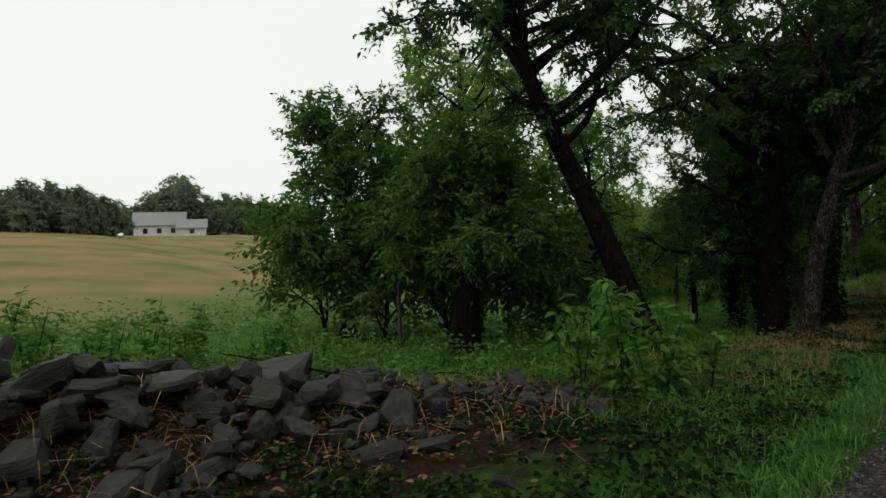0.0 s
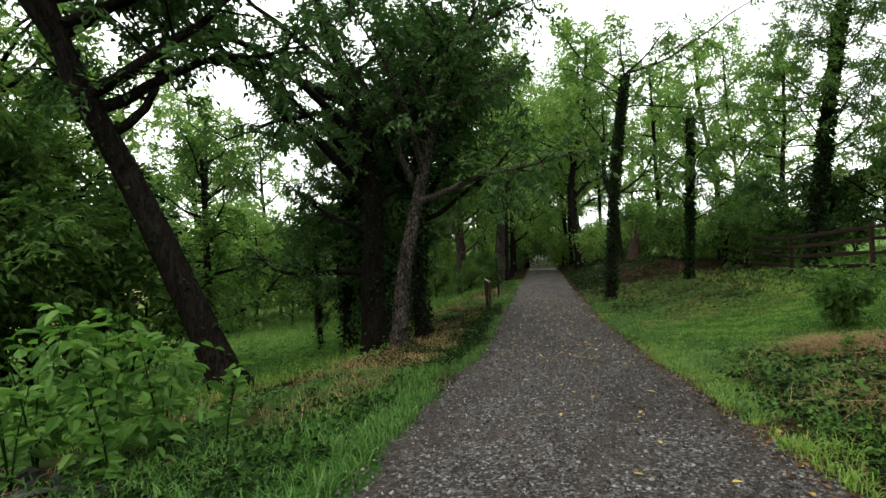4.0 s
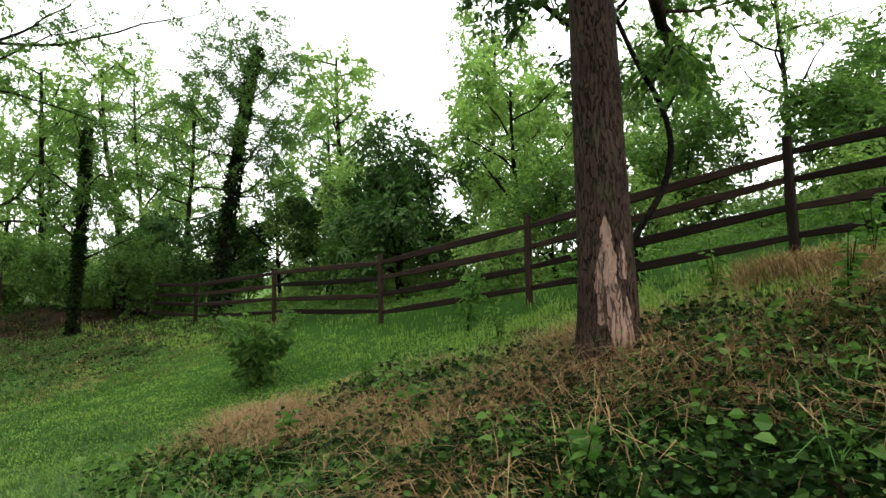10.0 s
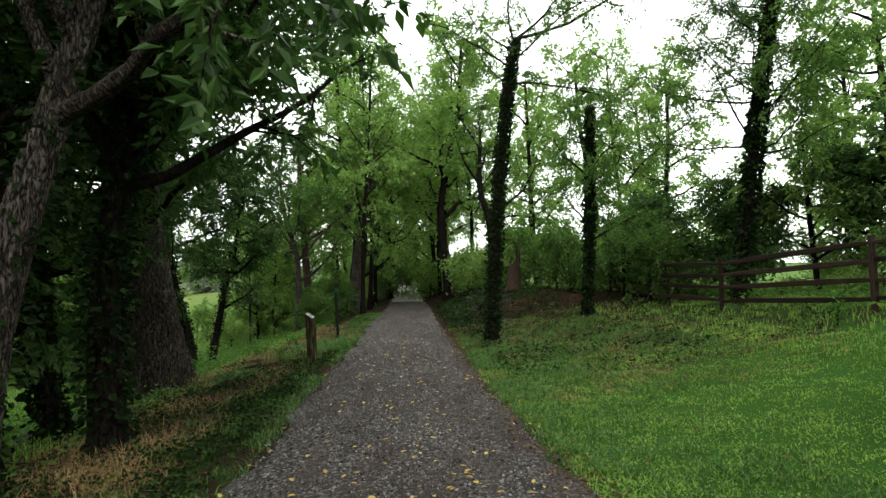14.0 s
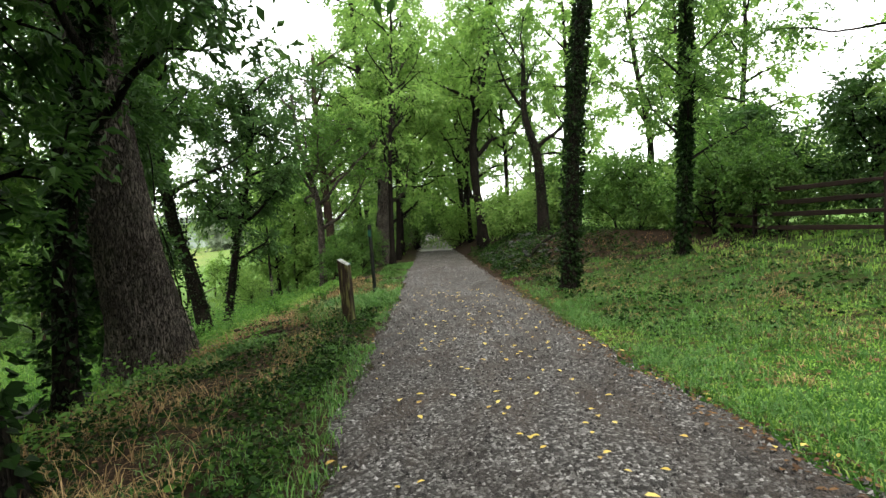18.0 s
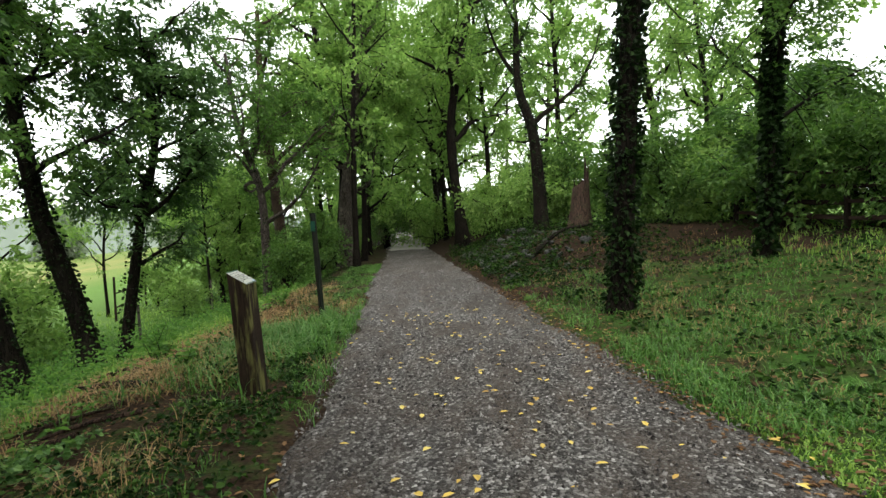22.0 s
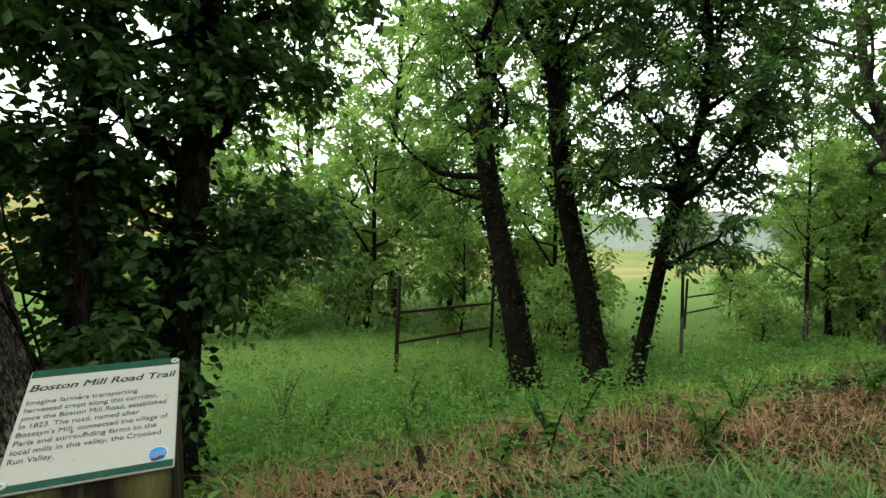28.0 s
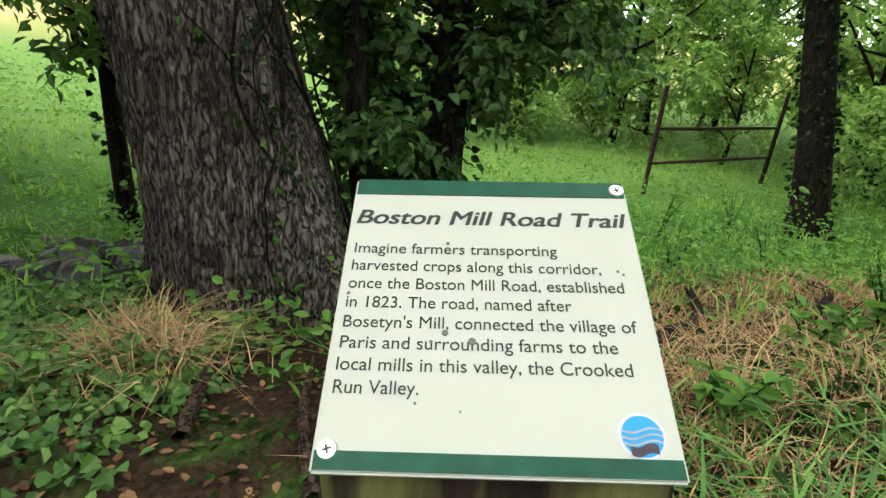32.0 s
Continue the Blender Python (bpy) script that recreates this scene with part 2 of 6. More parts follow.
def gravel_material():
    m, t = nodes_of("gravel_road")
    v = coords(t, (1, 1, 1), True)
    vo = add(t, "ShaderNodeTexVoronoi", i0=v, i2=34.0)
    chip = ramp(t, vo.outputs[1], [(0.0, (0.008, 0.008, 0.008)), (0.4, (0.048, 0.045, 0.043)), (0.75, (0.150, 0.145, 0.139)), (1.0, (0.380, 0.372, 0.362))])
    fine = noise_tex(t, v, 90.0, 5.0, 0.7)
    dust = ramp(t, fine, [(0.3, (0.026, 0.020, 0.016)), (0.7, (0.110, 0.086, 0.071))])
    soil = noise_tex(t, coords(t, (1.6, 0.5, 1), True), 1.6, 5.0, 0.62)
    col = mixc(t, ramp(t, soil, [(0.44, (0, 0, 0)), (0.66, (0.75, 0.75, 0.75))]), chip, dust)
    wet = noise_tex(t, coords(t, (1.2, 0.35, 1), True), 0.9, 4.0, 0.6)
    col = mixc(t, ramp(t, wet, [(0.45, (0, 0, 0)), (0.68, (0.6, 0.6, 0.6))]), col, (0.032, 0.025, 0.021))
    edge = add(t, "ShaderNodeTexVoronoi", feature="DISTANCE_TO_EDGE", i0=v, i2=34.0).outputs[0]
    col = mixc(t, ramp(t, edge, [(0.0, (0.85, 0.85, 0.85)), (0.12, (0, 0, 0))]), col, (0.008, 0.007, 0.006))
    return finish(m, t, col, 0.8, 0.08, [(edge, 1.0, 0.024), (fine, 0.7, 0.012), (soil, 0.4, 0.03)])


GRAVEL = gravel_material()


def ground_material():
    m, t = nodes_of("ground_soil")
    v = coords(t, (1, 1, 1), True)
    a = noise_tex(t, v, 3.0, 6.0, 0.6)
    f = noise_tex(t, v, 30.0, 4.0, 0.6)
    # near soil and green kept very dark: shade between blades painted in
    soil = ramp(t, f, [(0.3, (0.006, 0.004, 0.003)), (0.7, (0.034, 0.022, 0.014))])
    green = ramp(t, f, [(0.25, (0.010, 0.030, 0.006)), (0.75, (0.034, 0.090, 0.014))])
    open_green = ramp(t, f, [(0.25, (0.042, 0.088, 0.020)), (0.75, (0.090, 0.155, 0.038))])
    afar = add(t, "ShaderNodeAttribute", attribute_name="open_field").outputs[2]
    tan = ramp(t, f, [(0.25, (0.150, 0.125, 0.050)), (0.75, (0.300, 0.220, 0.110))])
    lush = add(t, "ShaderNodeAttribute", attribute_name="lush").outputs[2]
    dry = add(t, "ShaderNodeAttribute", attribute_name="meadow").outputs[2]
    k = add(t, "ShaderNodeMath", operation="MULTIPLY_ADD", i0=a, i1=0.9, i2=-0.45).outputs[0]
    k = add(t, "ShaderNodeMath", operation="ADD", i0=lush, i1=k).outputs[0]
    col = mixc(t, ramp(t, k, [(0.3, (0, 0, 0)), (0.6, (1, 1, 1))]), soil, green)
    col = mixc(t, afar, col, open_green)
    wide = noise_tex(t, v, 0.12, 3.0)
    d2 = add(t, "ShaderNodeMath", operation="MULTIPLY", i0=dry, i1=ramp(t, wide, [(0.35, (0.25, 0.25, 0.25)), (0.6, (1, 1, 1))])).outputs[0]
    col = mixc(t, d2, col, tan)
    return finish(m, t, col, 0.95, 0.03, [(f, 0.5, 0.03), (a, 0.4, 0.05)])


GROUND = ground_material()


def plain(name, colour, rough=0.5, metal=0.0, vary=0.12, scale=8.0, gloss=0.4):
    m, t = nodes_of(name)
    n = noise_tex(t, coords(t), scale, 5.0)
    col = mixc(t, n, tuple(c * (1 - vary) for c in colour), tuple(min(1, c * (1 + vary)) for c in colour))
    return finish(m, t, col, rough, gloss, [(n, 0.1, 0.003)], metal)


# ---- mesh helpers ----
def mesh_np(name, verts, faces, material, smooth=True):
    """A mesh from arrays: verts (n, 3), faces (m, k) of one size."""
    me = bpy.data.meshes.new(name)
    verts, faces = np.asarray(verts, np.float32), np.asarray(faces, np.int32)
    m, k = faces.shape
    me.vertices.add(len(verts))
    me.vertices.foreach_set("co", verts.ravel())
    me.loops.add(m * k)
    me.loops.foreach_set("vertex_index", faces.ravel())
    me.polygons.add(m)
    me.polygons.foreach_set("loop_start", np.arange(0, m * k, k, dtype=np.int32))
    me.polygons.foreach_set("use_smooth", np.full(m, smooth))
    me.update(calc_edges=True)
    me.validate()
    me.materials.append(material)
    return me


def child(name, me, parent, label=""):
    ob = new(name, me)
    ob.parent = parent
    return tagged(ob, label)


def part(name, bm, material, parent, label=""):
    me = bpy.data.meshes.new(name)
    bm.to_mesh(me)
    bm.free()
    me.materials.append(material)
    return child(name, me, parent, label)


def unit(v):
    v = np.asarray(v, float)
    return v / np.maximum(np.linalg.norm(v, axis=-1, keepdims=True), 1e-9)


def tube(points, radii, sides=8, wobble=0.0, rng=None):
    """Verts and quads of a tapered tube along points."""
    p = np.asarray(points, float)
    n = len(p)
    tan = unit(np.gradient(p, axis=0))
    ref = np.where(np.abs(tan[:, 2:3]) > 0.9, [[1.0, 0, 0]], [[0, 0, 1.0]])
    a = unit(np.cross(ref, tan))
    for i in range(1, n):
        q = a[i - 1] - tan[i] * np.dot(a[i - 1], tan[i])
        a[i] = q / max(np.linalg.norm(q), 1e-9)
    b = np.cross(tan, a)
    ang = np.linspace(0, 2 * np.pi, sides, endpoint=False)
    r = np.asarray(radii, float)[:, None] * np.ones(sides)
    if wobble:
        r = r * (1 + wobble * rng.standard_normal((n, sides)))
    v = p[:, None] + r[..., None] * (np.cos(ang)[None, :, None] * a[:, None] + np.sin(ang)[None, :, None] * b[:, None])
    i, j = np.meshgrid(np.arange(n - 1), np.arange(sides), indexing="ij")
    k = (j + 1) % sides
    f = np.stack([i * sides + j, i * sides + k, (i + 1) * sides + k, (i + 1) * sides + j], -1).reshape(-1, 4)
    return v.reshape(-1, 3), f


def join(pieces):
    vs, fs, at = [], [], 0
    for v, f in pieces:
        vs.append(v)
        fs.append(f + at)
        at += len(v)
    return np.concatenate(vs), np.concatenate(fs)


def leaves(pos, way, length, width, rng, full=False, flat=0.6, droop=0.25):
    """Leaf blades at pos pointing along way. full: pointed ovals folded at the midrib; else simple kites."""
    n = len(pos)
    d = unit(way)
    up = np.array([0, 0, 1.0]) * flat + rng.standard_normal((n, 3)) * (1 - flat) * 0.9
    side = unit(np.cross(d, up))
    nor = np.cross(side, d)
    L = (length * rng.uniform(0.65, 1.25, n))[:, None]
    W = L * width * rng.uniform(0.8, 1.2, n)[:, None]
    tip = pos + d * L - nor * L * droop
    if not full:
        m = pos + d * L * 0.45 + nor * L * 0.03
        v = np.stack([pos, m + side * W * 0.5, tip, m - side * W * 0.5], 1)
        return v.reshape(-1, 3), np.arange(4 * n).reshape(n, 4)
    lift = nor * W * 0.14
    a, b = pos + d * L * 0.28 + lift, pos + d * L * 0.66 - nor * L * droop * 0.35 + lift
    v = np.stack([pos, a + side * W * 0.5, b + side * W * 0.42, tip, b - side * W * 0.42, a - side * W * 0.5], 1).reshape(-1, 3)
    base = np.arange(n)[:, None] * 6
    f = np.concatenate([base + [0, 1, 2, 3], base + [0, 3, 4, 5]], 0)
    return v, f


def sprays(anchor, way, count, span, rng):
    """Leaf places and ways along short twigs that start at anchor."""
    n = len(anchor)
    d = unit(way + rng.standard_normal((n, 3)) * 0.35)
    side = unit(np.cross(d, [0, 0, 1.0]) + rng.standard_normal((n, 3)) * 0.25)
    s = np.linspace(0.15, 1.0, count)[None, :, None]
    sp = (span * rng.uniform(0.6, 1.3, n))[:, None, None]
    pos = anchor[:, None] + d[:, None] * s * sp - np.array([0, 0, 1.0]) * (s * sp) ** 2 * 0.5
    sign = np.where(np.arange(count) % 2, 1.0, -1.0)[None, :, None]
    w = side[:, None] * sign * 0.9 + d[:, None] * 0.65 + rng.standard_normal((n, count, 3)) * 0.3 - np.array([0, 0, 0.25])
    pos = pos + rng.standard_normal(pos.shape) * span * 0.08
    return pos.reshape(-1, 3), w.reshape(-1, 3)


# ---- lie of the land ----
RC_Y = [-40, 0, 7.5, 10, 14, 18, 20, 26, 32.5, 37, 54, 75, 110, 200, 1600]
RC_X = [6.6, 1.75, 0.84, 0.5, 0.08, -0.5, -0.9, -1.7, -2.6, -3.3, -5.4, -8.6, -15.0, -40.0, -400.0]
RZ_Y = [-60, -20, 0, 3, 6, 8, 10, 12, 14, 16, 20, 24, 30, 40, 54, 62, 85, 110, 200, 1600]
RZ_Z = [3.4, 2.2, 1.27, 1.08, 0.88, 0.74, 0.62, 0.46, 0.27, 0.15, 0.08, 0.02, 0.03, 0.06, 0.10, 0.2, 1.6, 3.4, 7.0, 9.0]
HALF = 1.75
R_D = np.array([0, 0.6, 1.5, 3, 5, 8, 14, 30, 80, 300, 1600])
R_Y = np.array([-30, 8, 12, 16, 20, 26, 33, 37, 45, 60, 120])
R_Z = np.array([
    [0, .04, .22, .8, 1.55, 2.15, 3.9, 8, 13, 18, 20], [0, .04, .22, .8, 1.55, 2.15, 3.9, 8, 13, 18, 20],
    [0, .03, .12, .4, .95, 1.85, 3.3, 7, 12, 17, 20], [0, .02, .06, .22, .6, 1.6, 2.7, 5.5, 10, 16, 20],
    [0, .02, .05, .2, .6, 1.45, 2.4, 5, 10, 16, 20], [0, .05, .12, .35, .65, 1.2, 2.0, 4.5, 9, 16, 20],
    [0, .1, .25, .5, .85, 1.2, 1.6, 2.8, 4, 6, 6], [0, .15, .5, 1.3, 1.5, 1.5, 1.6, 1.8, 2, 3, 3],
    [0, .15, .5, 1.35, 1.6, 1.5, 1.4, 1.2, 1, 1, 1], [0, .2, .6, 1.2, 1.3, 1.1, .9, .5, 0, 0, 0], [0, .2, .6, 1.0, 1.0, .8, .4, 0, 0, 0, 0]])
L_D = np.array([0, 0.8, 2, 4, 6.5, 9, 15, 30, 60, 130, 300, 1600])
L_Y = np.array([-40, 8, 14, 24, 40, 70, 200])
L_Z = np.array([
    [0, -.03, -.12, -.4, -.65, -.75, -.7, -.3, 1.5, 5.5, 8, 8], [0, -.03, -.12, -.4, -.65, -.75, -.7, -.3, 1.5, 5.5, 8, 8],
    [0, -.02, -.1, -.5, -.9, -1.1, -1.2, -.9, .8, 5.2, 8, 8], [0, 0, -.05, -.6, -1.4, -1.8, -1.95, -1.7, -.3, 5.0, 8, 8],
    [0, -.03, -.15, -.75, -1.7, -2.2, -2.3, -2.1, -1.0, 5.0, 8, 8], [0, -.03, -.2, -.8, -1.4, -1.8, -2.2, -3, -5, 1, 6, 6], [0, -.03, -.2, -.8, -1.4, -1.8, -2.2, -3, -6, -12, -16, -16]])


def table(d, y, D, Y, Z):
    d, y = np.clip(d, D[0], D[-1]), np.clip(y, Y[0], Y[-1])
    i = np.clip(np.searchsorted(D, d, side="right") - 1, 0, len(D) - 2)
    j = np.clip(np.searchsorted(Y, y, side="right") - 1, 0, len(Y) - 2)
    u, v = (d - D[i]) / (D[i + 1] - D[i]), (y - Y[j]) / (Y[j + 1] - Y[j])
    v = v * v * (3 - 2 * v)
    return (Z[j, i] * (1 - u) + Z[j, i + 1] * u) * (1 - v) + (Z[j + 1, i] * (1 - u) + Z[j + 1, i + 1] * u) * v


def road_x(y):
    return np.interp(y, RC_Y, RC_X)


def lie(x, y):
    """Height of the ground."""
    x, y = np.asarray(x, float), np.asarray(y, float)
    off = x - road_x(y)
    z = np.interp(y, RZ_Y, RZ_Z)
    z = z + np.where(off > HALF, table(off - HALF, y, R_D, R_Y, R_Z), 0) + np.where(off < -HALF, table(-off - HALF, y, L_D, L_Y, L_Z), 0)
    away = np.clip((np.abs(off) - HALF) / 1.5, 0, 1)
    bump = np.sin(x * 2.1 + 1.3 * np.sin(y * 1.7)) * np.sin(y * 1.9 + 0.7) * 0.035 + np.sin(x * 5.3 + y * 3.1) * np.sin(y * 4.7 - x) * 0.015
    rough_bank = np.clip(1 - np.abs(off - 4.2) / 2.6, 0, 1) * np.clip((12.5 - y) / 2, 0, 1) * (0.07 * np.sin(x * 3.7 + y * 1.3) * np.sin(y * 2.9 - x * 0.8) + 0.035 * np.sin(x * 8.1 - y * 2.2) * np.sin(y * 7.3))
    z = z + rough_bank
    wall_up = 0.8 * np.exp(-((x + 4.9 - 0.17 * (y - 2)) / 1.15) ** 2) * np.clip((6.4 - y) / 5.4, 0, 1) * np.clip((y + 3.5) / 2, 0, 1)
    return z + away * bump + wall_up


def place(x, y, sink=0.0):
    return (x, y, float(lie(x, y)) - sink)


# ---- ground and road ----
def steps(lo, hi, fine, grow, far):
    mid = list(np.arange(lo, hi + 1e-6, fine))
    out, s, a = [], fine, hi
    while a < far:
        s *= grow
        a += s
        out.append(a)
    low, s, a = [], fine, lo
    while a > -far:
        s *= grow
        a -= s
        low.append(a)
    return np.array(low[::-1] + mid + out)


def build_ground():
    xs, ys = steps(-16, 14, 0.3, 1.16, 1500), steps(-6, 62, 0.4, 1.16, 1500)
    gx, gy = np.meshgrid(xs, ys, indexing="ij")
    off = gx - road_x(gy)
    gz = lie(gx, gy) - 0.05 * np.clip((HALF + 0.15 - np.abs(off)) / 0.3, 0, 1)
    n, m = gx.shape
    i, j = np.meshgrid(np.arange(n - 1), np.arange(m - 1), indexing="ij")
    f = np.stack([i * m + j, (i + 1) * m + j, (i + 1) * m + j + 1, i * m + j + 1], -1).reshape(-1, 4)
    me = mesh_np("ground", np.stack([gx, gy, gz], -1).reshape(-1, 3), f, GROUND)
    d = np.abs(off) - HALF
    lush = np.where(off > 0, np.where(gy < 12.5, 0.35 + 0.3 * (d > 6), 0.75), np.where((d > 1.2) & (d < 5), 0.45, 0.85))
    lush = np.where((gy > 21.5) & (off > 0) & (d < 12), 0.45, lush)
    lush = np.where((gy > 31) & (off > 0) & (d < 12), 0.0, lush)
    meadow = np.where(off < 0, np.clip((d - np.interp(gy, [5, 17], [12, 28])) / 16, 0, 1), 0) * np.interp(gy, [60, 120], [1.0, 0.3])
    lush = np.where(gy < 0.5, 0.8, lush)
    lush = np.where((off < 0) & (gy > -0.5) & (np.abs(gx + 4.7 - 0.17 * (gy - 2)) < 1.9) & (gy < 6.6), 0.0, lush)
    field = np.clip((d - 9) / 5, 0, 1)
    lush = np.where((off < 0) & (d < 4.5) & (gy > 10), 0.3, lush)
    for key, val in (("lush", lush), ("meadow", meadow), ("open_field", field)):
        me.attributes.new(key, "FLOAT", "POINT").data.foreach_set("value", val.ravel().astype(np.float32))
    return tagged(new("ground", me), "rolling ground of grass, soil and leaf litter", "ground", kind="structure")


ground = build_ground()


def build_road():
    ys = np.concatenate([np.arange(-30, 70, 0.25), np.arange(70, 150, 1.0)])
    us = np.linspace(-1, 1, 25)
    Y, U = np.meshgrid(ys, us, indexing="ij")
    edge = HALF + 0.10 * np.sin(Y * 1.7) + 0.06 * np.sin(Y * 4.3 + 1)
    X = road_x(Y) + U * edge
    crown = 0.05 * (1 - U ** 2) - 0.025 * np.exp(-((np.abs(U) - 0.5) / 0.16) ** 2)
    Z = np.interp(Y, RZ_Y, RZ_Z) + crown - 0.03 * (np.abs(U) > 0.97)
    Z = Z + 0.008 * np.sin(X * 9 + Y * 3) * np.sin(Y * 7)
    n, m = Y.shape
    i, j = np.meshgrid(np.arange(n - 1), np.arange(m - 1), indexing="ij")
    f = np.stack([i * m + j, (i + 1) * m + j, (i + 1) * m + j + 1, i * m + j + 1], -1).reshape(-1, 4)
    f = f[:, ::-1]
    me = mesh_np("road", np.stack([X, Y, Z], -1).reshape(-1, 3), f, GRAVEL)
    return tagged(new("road", me), "damp grey-brown gravel lane with wheel tracks", "road", kind="structure")


road = build_road()

# ---- trees ----
def bend(points, n):
    """A smooth line of n points through the given ones."""
    p = np.asarray(points, float)
    s = np.concatenate([[0], np.cumsum(np.linalg.norm(np.diff(p, axis=0), axis=1))])
    u = np.linspace(0, s[-1], n)
    q = np.stack([np.interp(u, s, p[:, k]) for k in range(3)], 1)
    for _ in range(3):
        q[1:-1] = 0.25 * q[:-2] + 0.5 * q[1:-1] + 0.25 * q[2:]
    return q


def limb_line(start, azim, elev, length, rng, curl=0.5, n=9):
    a, e = radians(azim), radians(elev)
    d = np.array([math.cos(a) * math.cos(e), math.sin(a) * math.cos(e), math.sin(e)])
    p, out = np.array(start, float), [np.array(start, float)]
    for i in range(n - 1):
        d = d + rng.standard_normal(3) * 0.16 + np.array([0, 0, curl * 0.12])
        d = d / np.linalg.norm(d)
        p = p + d * length / (n - 1)
        out.append(p)
    return np.array(out)


def twigs_of(line, r, length, rng, count, droop=-0.05):
    """Side shoots of a limb, and anchors for leaves on them."""
    pieces, anchors, ways = [], [], []
    for k in range(count):
        s = rng.uniform(0.25, 1.0) * (len(line) - 1)
        i = min(int(s), len(line) - 2)
        base = line[i] + (line[i + 1] - line[i]) * (s - i)
        along = unit(line[i + 1] - line[i])
        d = unit(along * 0.6 + rng.standard_normal(3) * np.array([0.8, 0.8, 0.5]))
        L = length * rng.uniform(0.6, 1.3) * (1.1 - 0.5 * s / len(line))
        m = 5
        pts = [base]
        for j in range(m - 1):
            d = unit(d + rng.standard_normal(3) * 0.22 + np.array([0, 0, droop]))
            pts.append(pts[-1] + d * L / (m - 1))
        pts = np.array(pts)
        pieces.append(tube(pts[::2], np.linspace(max(r * 0.3, 0.008), 0.004, 3), 3))
        for q in range(8):
            u = rng.uniform(0.15, 1.0) * (m - 1)
            j = min(int(u), m - 2)
            anchors.append(pts[j] + (pts[j + 1] - pts[j]) * (u - j))
            ways.append(d + rng.standard_normal(3) * 0.5)
    return pieces, anchors, ways


def bark_trunk(line, radii, sides, rng, flare=0.35, rough=0.03, deep=0.0):
    v, f = tube(line, radii, sides)
    n = len(line)
    c = np.repeat(line, sides, axis=0)
    rel = v - c
    h = np.repeat(np.linalg.norm(line - line[0], axis=1), sides)
    ang = np.tile(np.linspace(0, 2 * np.pi, sides, endpoint=False), n)
    r0 = radii[0]
    k = 1 + flare * np.exp(-h / (r0 * 1.6)) * (1 + 0.55 * np.sin(ang * 5 + 1.3) + 0.3 * np.sin(ang * 3 + 0.4))
    k = k + rough * np.sin(ang * 3 + h * 1.3) + rough * 0.7 * np.sin(ang * 7 - h * 2.1)
    if deep:
        q = np.array([noise.voronoi(Vector((math.cos(a) * 7.0, math.sin(a) * 7.0, z * 3.6 + 0.5 * math.sin(a * 9))))[0][:2] for a, z in zip(ang, h)])
        k = k + deep * np.clip((q[:, 1] - q[:, 0]) * 2.4, 0, 1) + 0.012 * rng.standard_normal(len(k))
    return c + rel * k[:, None], f


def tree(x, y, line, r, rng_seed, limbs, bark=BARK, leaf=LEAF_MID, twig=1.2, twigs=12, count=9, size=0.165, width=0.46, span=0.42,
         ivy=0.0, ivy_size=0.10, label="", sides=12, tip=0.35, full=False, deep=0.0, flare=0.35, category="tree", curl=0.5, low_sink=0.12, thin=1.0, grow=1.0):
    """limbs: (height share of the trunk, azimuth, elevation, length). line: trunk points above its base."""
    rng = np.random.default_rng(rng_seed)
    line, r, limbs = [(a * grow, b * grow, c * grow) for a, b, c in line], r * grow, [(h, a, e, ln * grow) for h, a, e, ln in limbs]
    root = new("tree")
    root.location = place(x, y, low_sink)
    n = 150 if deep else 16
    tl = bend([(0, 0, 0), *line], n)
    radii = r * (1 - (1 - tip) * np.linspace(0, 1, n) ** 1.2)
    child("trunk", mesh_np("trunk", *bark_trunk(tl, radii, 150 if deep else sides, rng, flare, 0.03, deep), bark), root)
    anchors, ways = [], []
    for hs, az, el, ln in limbs:
        i = hs * (n - 1)
        j = min(int(i), n - 2)
        base = tl[j] + (tl[j + 1] - tl[j]) * (i - j)
        rr = radii[j] * 0.62 if hs < 0.97 else radii[-1]
        rr = thin * min(rr, 0.02 + ln * 0.026)
        ll = limb_line(base, az, el, ln, rng, curl)
        pieces = [tube(ll, np.linspace(rr, 0.014, len(ll)), 6)]
        pc, an, wy = twigs_of(ll, rr, twig, rng, twigs)
        v, f = join(pieces + pc)
        child("limb", mesh_np("limb", v, f, bark), root)
        anchors += an
        ways += wy
    if anchors:
        pos, way = sprays(np.array(anchors), np.array(ways), count, span, rng)
        v, f = leaves(pos, way, size, width, rng, full, 0.62)
        child("crown", mesh_np("crown", v, f, leaf, False), root)
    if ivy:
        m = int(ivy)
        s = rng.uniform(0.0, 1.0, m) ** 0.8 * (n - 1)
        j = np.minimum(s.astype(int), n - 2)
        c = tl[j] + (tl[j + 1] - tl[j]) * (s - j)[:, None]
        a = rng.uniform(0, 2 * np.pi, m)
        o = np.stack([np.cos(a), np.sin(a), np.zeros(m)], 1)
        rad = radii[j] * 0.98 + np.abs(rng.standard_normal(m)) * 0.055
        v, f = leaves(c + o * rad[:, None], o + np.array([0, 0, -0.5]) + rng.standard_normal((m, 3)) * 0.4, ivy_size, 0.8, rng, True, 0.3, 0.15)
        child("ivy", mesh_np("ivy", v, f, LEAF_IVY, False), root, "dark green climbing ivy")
    return tagged(root, label, category)


